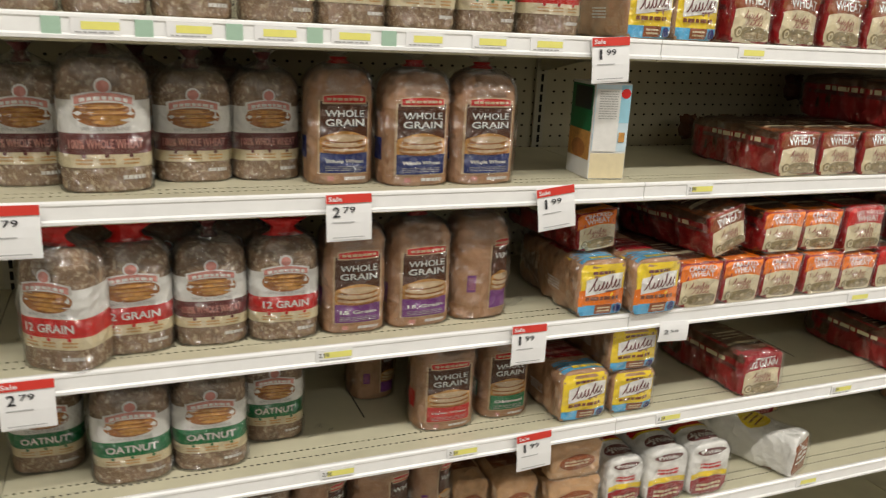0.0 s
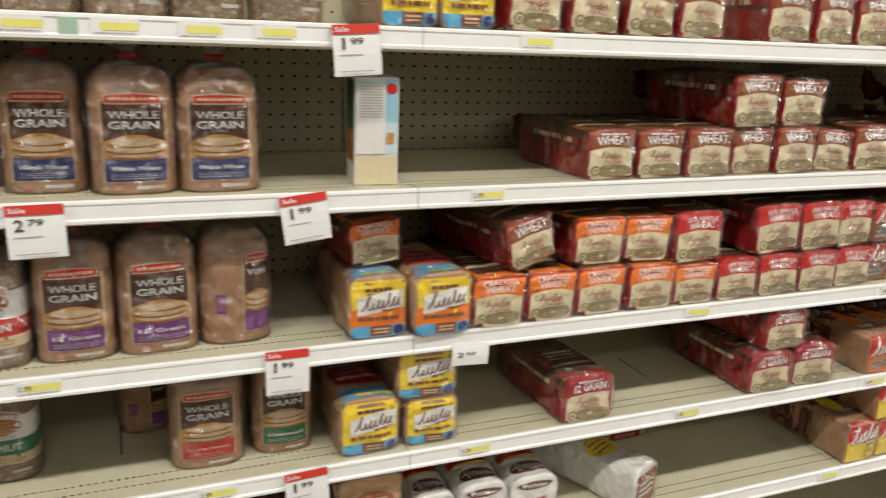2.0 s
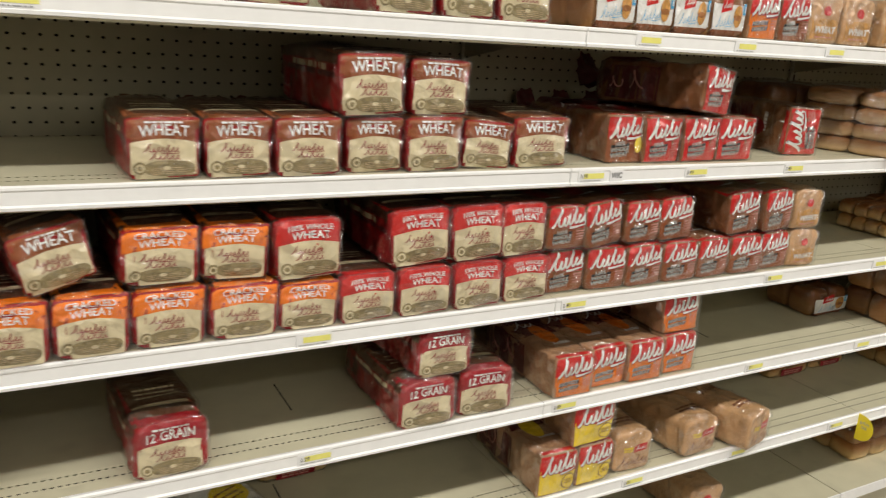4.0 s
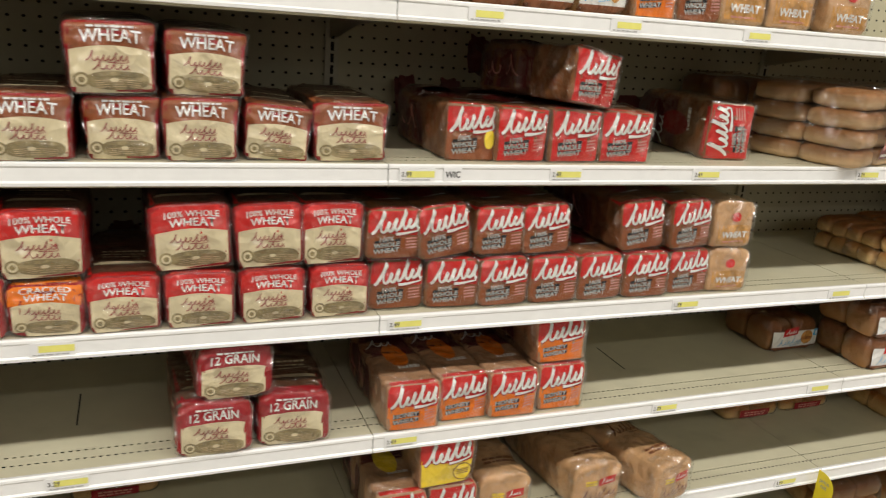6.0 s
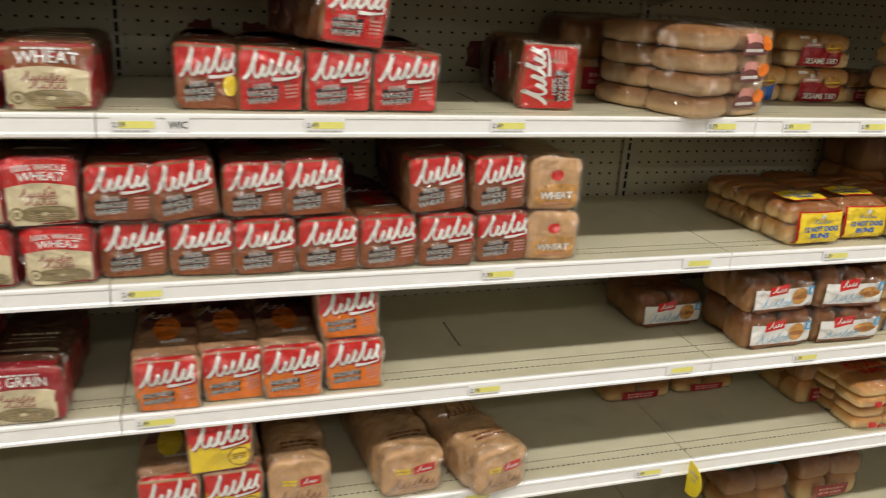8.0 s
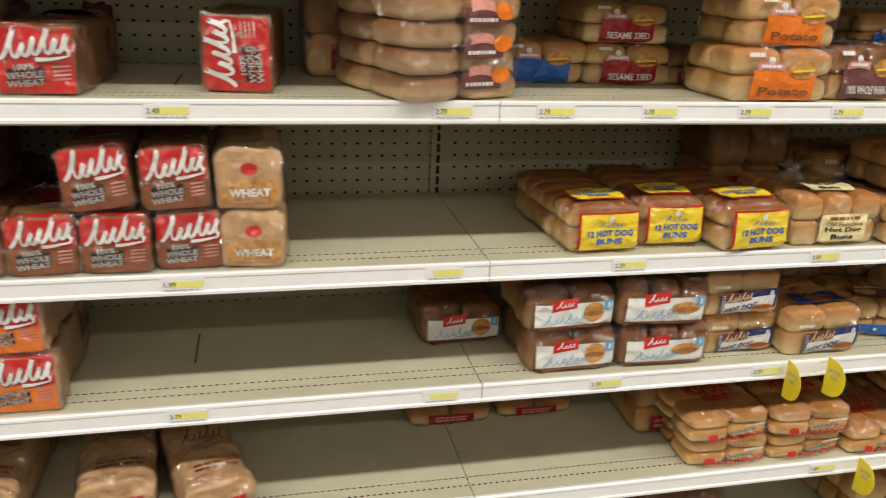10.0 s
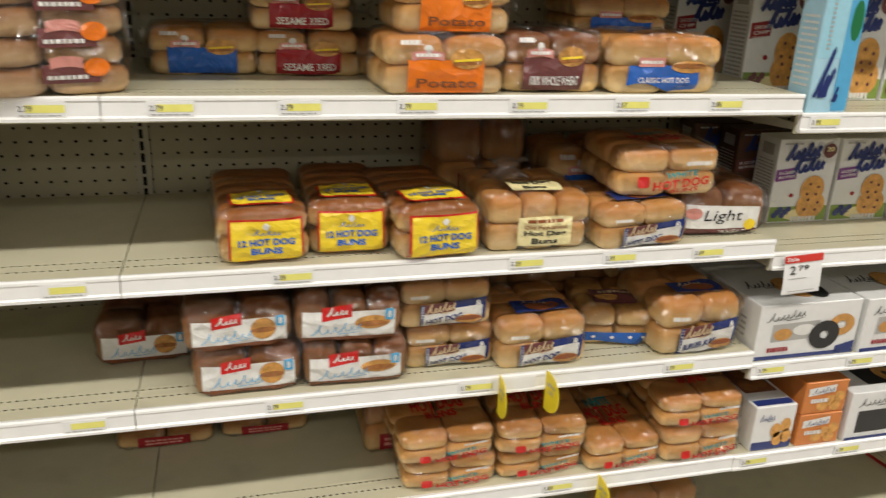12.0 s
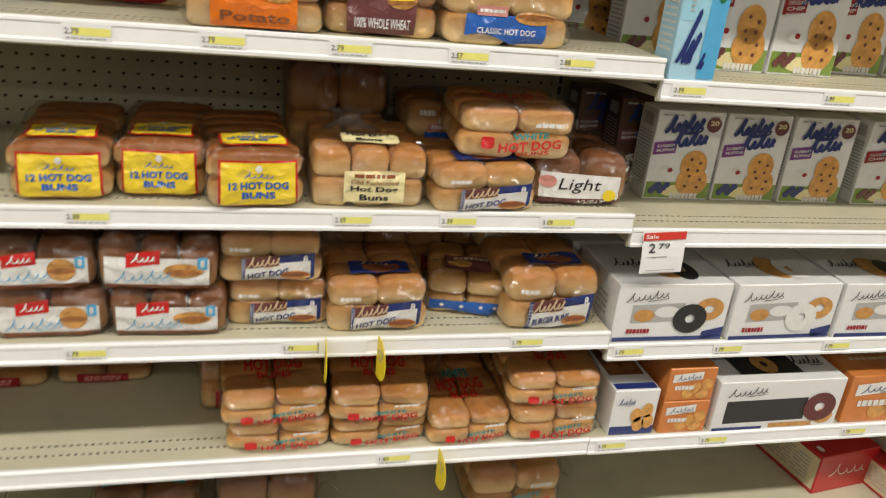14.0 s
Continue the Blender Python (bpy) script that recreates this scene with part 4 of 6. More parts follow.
def white_pack(seed):
    w, h, d = 0.118, 0.155, 0.26
    r = root("bread_loaf", "white bread loaf in a white bag with red print", "bread", "lying bread loaves")
    g = lying_loaf(w, h, d, seed, square=5.0, crown=0.08)
    part("loaf", g, I("white"), r)
    part("bag", loose_film(g, seed), LOAF_FILM, r, "clear creased bag")
    D = Drape(g, r)
    D.panel("brown_oval", disc(0.0, 0.87 * h, 0.36 * w, 0.07 * h), I("plum"), "f", 2, 22, 2)
    D.words("lettering", "White", 0.0, 0.87 * h, 0.42 * w, 0.07 * h, I("white"), "f", 3, bold=0.02)
    D.panel("brown_oval_top", disc(0.0, 0.04, 0.36 * w, 0.022), I("plum"), "t", 2, 22, 2)
    D.words("top_lettering", "White", 0.0, 0.04, 0.5 * w, 0.02, I("white"), "t", 3, bold=0.02)
    D.panel("red_fold", rect(-0.42 * w, 0.42 * w, 0.085, 0.11), I("red"), "t", 2)
    D.panel("gold_fold", rect(-0.42 * w, 0.42 * w, 0.078, 0.086), I("yellow"), "t", 3)
    D.bars("brand_mark", 0.0, 0.60 * h, 0.5 * w, 0.12 * h, 2, I("red"), "f", 2, fill=0.6, seed=3)
    D.panel("gold_band", rect(-0.45 * w, 0.45 * w, 0.36 * h, 0.46 * h, top=0.05 * h, bottom=0.05 * h), I("yellow"), "f", 2)
    D.panel("red_foot", rect(-0.45 * w, 0.45 * w, 0.02 * h, 0.34 * h, top=0.06 * h), I("deepred"), "f", 2)
    D.bars("foot_print", 0.0, 0.2 * h, 0.6 * w, 0.16 * h, 2, I("cream"), "f", 3, fill=0.6, seed=8)
    return r


def long_white_bag():
    w, h, d = 0.115, 0.105, 0.36
    r = root("bread_loaf", "long white bag of bread with a yellow price burst", "bread")
    g = lying_loaf(w, h, d, 51, square=5.0, crown=0.06)
    part("loaf", g, I("white"), r)
    part("bag", loose_film(g, 33), LOAF_FILM, r, "clear creased bag")
    D = Drape(g, r)
    D.panel("rust_end", rect(-0.44 * w, 0.44 * w, 0.06 * h, 0.86 * h), I("chestnut"), "f", 1)
    D.bars("end_print", 0, 0.5 * h, 0.6 * w, 0.4 * h, 3, I("white"), "f", 2, fill=0.5, seed=2)
    D.panel("yellow_burst", disc(-0.05 * w, 0.128, 0.38 * w, 0.042), I("yellow"), "t", 2, 24, 3)
    D.bars("burst_print", -0.05 * w, 0.128, 0.5 * w, 0.045, 3, I("brown"), "t", 3, fill=0.4, seed=3)
    D.bars("top_print", 0.15 * w, 0.05, 0.4 * w, 0.04, 6, I("grey"), "t", 2, fill=0.4, seed=5)
    return r


def bun_pack(label, w, d, h, nx, ny, nz, art, seed, crust=None, film=None, category="buns"):
    """A bag of buns in nz layers of nx by ny, with film round them and printed art on the film."""
    r = root("bun_pack", label, category, "bags of buns")
    rnd = random.Random(seed)
    mats = crust or (BUN, BUNPALE)
    for k in range(nz):
        for j in range(ny):
            for i in range(nx):
                cw, cd, ch = w / nx, d / ny, h / nz
                b = blob(Geo(), -w / 2 + (i + 0.5) * cw + rnd.uniform(-0.003, 0.003), (j + 0.5) * cd + rnd.uniform(-0.003, 0.003), (k + 0.5) * ch, cw * 0.505, cd * 0.515, ch * 0.54, seed + i + 3 * j + 7 * k)
                part("bun", b, mats[0] if k == nz - 1 or nz == 1 else mats[1], r)
    g = pillow(w * 1.09, d * 1.09, h * 1.11, seed, p=7.0, amp=0.006)
    g.v = [(x, y - 0.05 * d, z - 0.03 * h if z > 0.02 * h else z) for x, y, z in g.v]
    D = Drape(g, r)
    art(D, w, d, h)
    part("bag", g, film or FILM, r, "clear wrinkled plastic bag")
    t, rings = Geo(), []
    for x, s, pl in ((-0.02, 0.9, 0.0), (0.01, 0.6, 0.08), (0.022, 0.2, 0.05), (0.03, 0.16, 0.05), (0.055, 0.5, 0.2)):
        ring = []
        for i in range(30):
            a = 2 * math.pi * i / 30
            k = s * (1 + pl * math.sin(6 * a + seed))
            ring.append((w / 2 + x, d / 2 + math.cos(a) * d * 0.42 * k, max(0.002, h * 0.45 + math.sin(a) * h * 0.42 * k)))
        rings.append(ring)
    part("bag_tail", t.loft(rings, False, False), film or FILM, r, "clear twisted bag end")
    return r


def art_band(color, words, mark="white", pic=True, z0=0.06, z1=0.62, over="pink"):
    """A printed band across the front of a bun bag, with a crest, a roll picture and words."""
    def art(D, w, d, h):
        D.panel("label", rect(-0.32 * w, 0.30 * w, z0 * h, z1 * h), I(color), "f", 2, 12, 8)
        D.panel("ribbon", rect(-0.29 * w, -0.03 * w, 0.60 * h, 0.74 * h, top=0.04 * h, bottom=0.04 * h), I(over), "f", 4)
        D.panel("crest", disc(-0.16 * w, 0.80 * h, 0.035 * w, 0.07 * h), I("white"), "f", 4, 14, 1)
        D.bars("brand_mark", -0.16 * w, 0.70 * h, 0.2 * w, 0.07 * h, 1, I("white"), "f", 5, fill=0.8, seed=3)
        if pic:
            D.panel("roll_picture", disc(0.16 * w, 0.64 * h, 0.14 * w, 0.17 * h), I("toast"), "f", 4, 20, 2)
            D.panel("roll_filling", rect(0.04 * w, 0.28 * w, 0.54 * h, 0.61 * h, slant=0.03 * h), I("crust"), "f", 5)
            D.panel("roll_leaf", rect(0.05 * w, 0.27 * w, 0.60 * h, 0.64 * h, slant=0.03 * h), I("yellow"), "f", 6)
        if words:
            D.words("lettering", words, 0.0, (z0 + 0.17) * h, 0.50 * w, 0.16 * h, I(mark), "f", 5, bold=0.02)
        D.bars("nutrition_panel", -0.3 * w, 0.9 * h, 0.16 * w, 0.08 * h, 1, I("white"), "f", 3, fill=0.9, seed=5)
    return art


def art_yellow(D, w, d, h):
    for side, cz, hh, ww in (("f", 0.49 * h, 0.38 * h, 0.40 * w), ("t", 0.062, 0.030, 0.34 * w)):
        D.panel("label_edge", rect(-ww - 0.004, ww + 0.004, cz - hh - 0.004, cz + hh + 0.004, nar=0.03), I("red"), side, 2, 14, 8)
        D.panel("label", rect(-ww, ww, cz - hh, cz + hh, nar=0.03), I("yellow"), side, 4, 14, 8)
        D.panel("sail_mark", disc(0, cz + hh * 0.74, ww * 0.10, hh * 0.20, p=1.4), I("white"), side, 6, 10, 1)
        D.stroke("brand_mark", 0, cz + hh * 0.40, ww * 0.8, hh * 0.28, I("blue"), side, 6, 5, 0.12)
        D.words("lettering_upper", "12 HOT DOG", 0, cz - hh * 0.06, ww * 1.6, hh * 0.36, I("blue"), side, 6, bold=0.04)
        D.words("lettering", "BUNS", 0, cz - hh * 0.52, ww * 0.9, hh * 0.34, I("blue"), side, 6, bold=0.04)


def art_village(D, w, d, h):
    D.panel("label", rect(-0.24 * w, 0.30 * w, 0.12 * h, 0.67 * h, top=0.02 * h), I("lightyellow"), "f", 2)
    D.bars("brand_mark", 0.03 * w, 0.60 * h, 0.36 * w, 0.09 * h, 1, I("chestnut"), "f", 3, fill=0.7, seed=2)
    D.words("top_lettering", "Old Fashioned", 0.03 * w, 0.49 * h, 0.42 * w, 0.08 * h, I("chestnut"), "f", 4)
    D.words("lettering_upper", "Hot Dog", 0.03 * w, 0.36 * h, 0.42 * w, 0.12 * h, I("black"), "f", 4, bold=0.03)
    D.words("lettering", "Buns", 0.03 * w, 0.22 * h, 0.26 * w, 0.11 * h, I("black"), "f", 4, bold=0.03)
    D.panel("upper_label", rect(-0.25 * w, 0.27 * w, 0.03, 0.075), I("lightyellow"), "t", 2)
    D.words("upper_lettering", "Hot Dog", 0.0, 0.062, 0.40 * w, 0.018, I("black"), "t", 4, bold=0.03)
    tuft, rings = Geo(), []
    for z, k in ((0.0, 0.9), (0.25, 0.62), (0.5, 0.3), (0.62, 0.26), (0.85, 0.5), (1.0, 0.66)):
        rings.append([(-0.12 * w + 0.3 * w * k * math.cos(a) * (1 + 0.12 * math.sin(7 * a + 9 * z)), 0.62 * d + 0.10 * d * k * math.sin(a), h * (0.98 + 0.42 * z + 0.03 * math.sin(5 * a))) for a in (2 * math.pi * i / 36 for i in range(36))])
    part("bag_neck", tuft.loft(rings, False, False), FILM_DULL, D.thing, "clear gathered bag neck")
    D.words("upper_lettering_low", "Buns", 0.0, 0.042, 0.24 * w, 0.014, I("black"), "t", 4, bold=0.03)


def art_ball(word):
    def art(D, w, d, h):
        D.panel("label_edge", rect(-0.29 * w, 0.43 * w, 0.03 * h, 0.60 * h, slant=0.12 * h), I("navy"), "f", 2)
        D.panel("label", rect(-0.25 * w, 0.39 * w, 0.07 * h, 0.44 * h, slant=0.12 * h), I("white"), "f", 3)
        D.bars("label_check", -0.26 * w, 0.30 * h, 0.05 * w, 0.46 * h, 8, I("white"), "f", 3, fill=0.5, seed=4, long=(0.2, 0.3), gap=0.2)
        D.words("lettering", word, -0.03 * w, 0.22 * h, 0.40 * w, 0.13 * h, I("navy"), "f", 5, slant=0.16, bold=0.03)
        D.panel("brand_field", rect(-0.25 * w, 0.08 * w, 0.36 * h, 0.58 * h, slant=0.05 * h), I("plum"), "f", 4)
        D.stroke("brand_mark", -0.08 * w, 0.48 * h, 0.32 * w, 0.22 * h, I("tanpaper"), "f", 6, 6, 0.14, 0.16)
        D.panel("roll_picture", disc(0.24 * w, 0.19 * h, 0.15 * w, 0.10 * h), I("toast"), "f", 6, 18, 2)
        D.panel("sausage", disc(0.24 * w, 0.22 * h, 0.14 * w, 0.05 * h), I("chestnut"), "f", 7, 18, 1)
        D.words("count", "8", 0.34 * w, 0.54 * h, 0.05 * w, 0.14 * h, I("white"), "f", 5, bold=0.03)
        D.bars("nutrition_panel", -0.30 * w, 0.72 * h, 0.2 * w, 0.08 * h, 1, I("white"), "f", 3, fill=0.9, seed=5)
        D.panel("top_label", rect(-0.28 * w, 0.34 * w, 0.025, 0.075), I("navy"), "t", 2)
        D.panel("top_roll", disc(0.05 * w, 0.045, 0.2 * w, 0.018), I("chestnut"), "t", 3, 18, 2)
        D.stroke("top_mark", -0.02 * w, 0.062, 0.3 * w, 0.018, I("tanpaper"), "t", 4, 5, 0.14)
    return art


def art_white_hd(D, w, d, h):
    D.words("small_lettering", "WHITE", 0.10 * w, 0.50 * h, 0.32 * w, 0.13 * h, I("teal"), "f", 4, slant=0.1, bold=0.03)
    D.words("lettering", "HOT DOG", 0.10 * w, 0.30 * h, 0.56 * w, 0.19 * h, I("red"), "f", 4, slant=0.1, bold=0.03)
    D.words("lettering_low", "BUNS", 0.14 * w, 0.16 * h, 0.28 * w, 0.09 * h, I("red"), "f", 4, slant=0.1, bold=0.02)
    D.panel("red_mark", disc(-0.28 * w, 0.34 * h, 0.06 * w, 0.12 * h, p=4), I("red"), "f", 4, 12, 1)
    D.bars("nutrition_panel", 0.26 * w, 0.72 * h, 0.26 * w, 0.09 * h, 1, I("white"), "f", 3, fill=0.9, seed=5)
    D.words("top_small_lettering", "WHITE", 0.0, 0.105, 0.36 * w, 0.022, I("teal"), "t", 4, bold=0.03)
    D.words("top_lettering", "HOT DOG", 0.0, 0.076, 0.58 * w, 0.032, I("red"), "t", 4, bold=0.03)
    D.words("top_lettering_low", "BUNS", 0.0, 0.049, 0.34 * w, 0.018, I("red"), "t", 4, bold=0.03)


def art_delight(sandwich):
    def art(D, w, d, h):
        D.panel("white_label", wave(-0.44 * w, 0.44 * w, 0.10 * h, 0.70 * h, 0.05 * h), I("white"), "f", 2, 16, 8)
        D.panel("brown_foot", rect(-0.44 * w, 0.44 * w, 0.02 * h, 0.16 * h), I("brown"), "f", 3)
        D.panel("red_label", rect(-0.26 * w, 0.02 * w, 0.55 * h, 0.82 * h, slant=0.08 * h), I("red"), "f", 3)
        D.stroke("brand_mark", -0.12 * w, 0.69 * h, 0.2 * w, 0.16 * h, I("white"), "f", 4, 4, 0.16, 0.1)
        D.stroke("name_mark", -0.12 * w, 0.34 * h, 0.48 * w, 0.22 * h, I("sky"), "f", 4, 6, 0.07, 0.1)
        D.panel("roll_picture", disc(0.22 * w, 0.46 * h, (0.12 if sandwich else 0.17) * w, (0.24 if sandwich else 0.14) * h), I("toast"), "f", 4, 20, 2)
        D.panel("roll_filling", disc(0.22 * w, 0.43 * h, (0.12 if sandwich else 0.15) * w, 0.06 * h), I("crust"), "f", 5, 18, 1)
        D.panel("count_patch", rect(0.34 * w, 0.42 * w, 0.50 * h, 0.74 * h), I("sky"), "f", 5)
        D.words("count", "8", 0.38 * w, 0.62 * h, 0.035 * w, 0.15 * h, I("white"), "f", 6, bold=0.03)
        D.panel("brown_top", rect(-0.44 * w, 0.44 * w, 0.075, d * 0.95), I("brown"), "t", 2)
    return art


def art_blue_script(D, w, d, h):
    D.panel("label", wave(-0.34 * w, 0.30 * w, 0.10 * h, 0.52 * h, 0.10 * h), I("blue"), "f", 2, 16, 6)
    D.panel("roll_picture", disc(0.20 * w, 0.50 * h, 0.16 * w, 0.11 * h), I("toast"), "f", 4, 18, 2)
    D.panel("sausage", disc(0.20 * w, 0.52 * h, 0.15 * w, 0.05 * h), I("crust"), "f", 5, 18, 1)
    D.panel("ribbon", rect(-0.26 * w, -0.02 * w, 0.50 * h, 0.66 * h), I("pink"), "f", 4)
    D.bars("brand_mark", -0.14 * w, 0.58 * h, 0.2 * w, 0.07 * h, 1, I("white"), "f", 5, fill=0.8, seed=3)
    D.words("lettering", "CLASSIC HOT DOG", -0.02 * w, 0.26 * h, 0.46 * w, 0.10 * h, I("white"), "f", 5, bold=0.02)


def art_stars(D, w, d, h):
    D.panel("blue_band", wave(-0.46 * w, 0.48 * w, 0.10 * h, 0.40 * h, 0.05 * h), I("blue"), "f", 2, 16, 4)
    for x in (-0.3, -0.05, 0.2, 0.38):
        D.panel("star", disc(x * w, 0.27 * h, 0.03 * w, 0.05 * h, p=1.2), I("white"), "f", 4, 10, 1)
    D.panel("top_label", rect(-0.30 * w, 0.30 * w, 0.02, 0.085), I("plum"), "t", 2)
    D.panel("top_roll", disc(-0.1 * w, 0.045, 0.16 * w, 0.014), I("toast"), "t", 3, 16, 2)
    D.bars("top_print", 0.05 * w, 0.07, 0.45 * w, 0.016, 1, I("tanpaper"), "t", 3, fill=0.7, seed=4)


def art_teal(D, w, d, h):
    D.panel("teal_top", rect(-0.42 * w, 0.40 * w, 0.03, 0.16), I("teal"), "t", 2)
    D.bars("top_print", 0, 0.085, 0.55 * w, 0.05, 2, I("cyan"), "t", 3, fill=0.5, seed=5)


def art_light(D, w, d, h):
    D.panel("white_label", rect(-0.44 * w, 0.40 * w, 0.16 * h, 0.66 * h, slant=-0.06 * h), I("white"), "f", 2)
    D.panel("brown_foot", rect(-0.44 * w, 0.42 * w, 0.02 * h, 0.17 * h), I("plum"), "f", 3)
    D.words("script_lettering", "Light", -0.02 * w, 0.42 * h, 0.44 * w, 0.30 * h, I("black"), "f", 4, shear=0.25, bold=0.0)
    D.words("lettering", "WHEAT", 0.10 * w, 0.095 * h, 0.34 * w, 0.10 * h, I("white"), "f", 5, bold=0.03)
    D.panel("seal", disc(0.30 * w, 0.25 * h, 0.07 * w, 0.12 * h), I("yellow"), "f", 5, 16, 1)
    D.panel("crest", disc(-0.36 * w, 0.50 * h, 0.09 * w, 0.12 * h), I("pink"), "f", 5, 16, 1)


def art_plain_red(D, w, d, h):
    D.panel("label", rect(-0.28 * w, 0.28 * w, 0.10 * h, 0.40 * h), I("crimson"), "f", 2)
    D.bars("label_print", 0, 0.25 * h, 0.4 * w, 0.18 * h, 2, I("pink"), "f", 3, fill=0.6, seed=4)


def art_pile(D, w, d, h):
    for z in (0.12, 0.42, 0.72):
        D.panel("label", rect(-0.05 * w, 0.30 * w, z * h, (z + 0.16) * h), I("plum"), "f", 2)
        D.panel("ribbon", rect(0.0 * w, 0.20 * w, (z + 0.12) * h, (z + 0.21) * h, top=0.02 * h, bottom=0.02 * h), I("pink"), "f", 3)
        D.panel("roll_picture", disc(0.28 * w, (z + 0.13) * h, 0.08 * w, 0.08 * h), I("orange"), "f", 4, 16, 2)
        D.bars("label_print", 0.1 * w, (z + 0.05) * h, 0.24 * w, 0.05 * h, 1, I("white"), "f", 3, fill=0.7, seed=4)


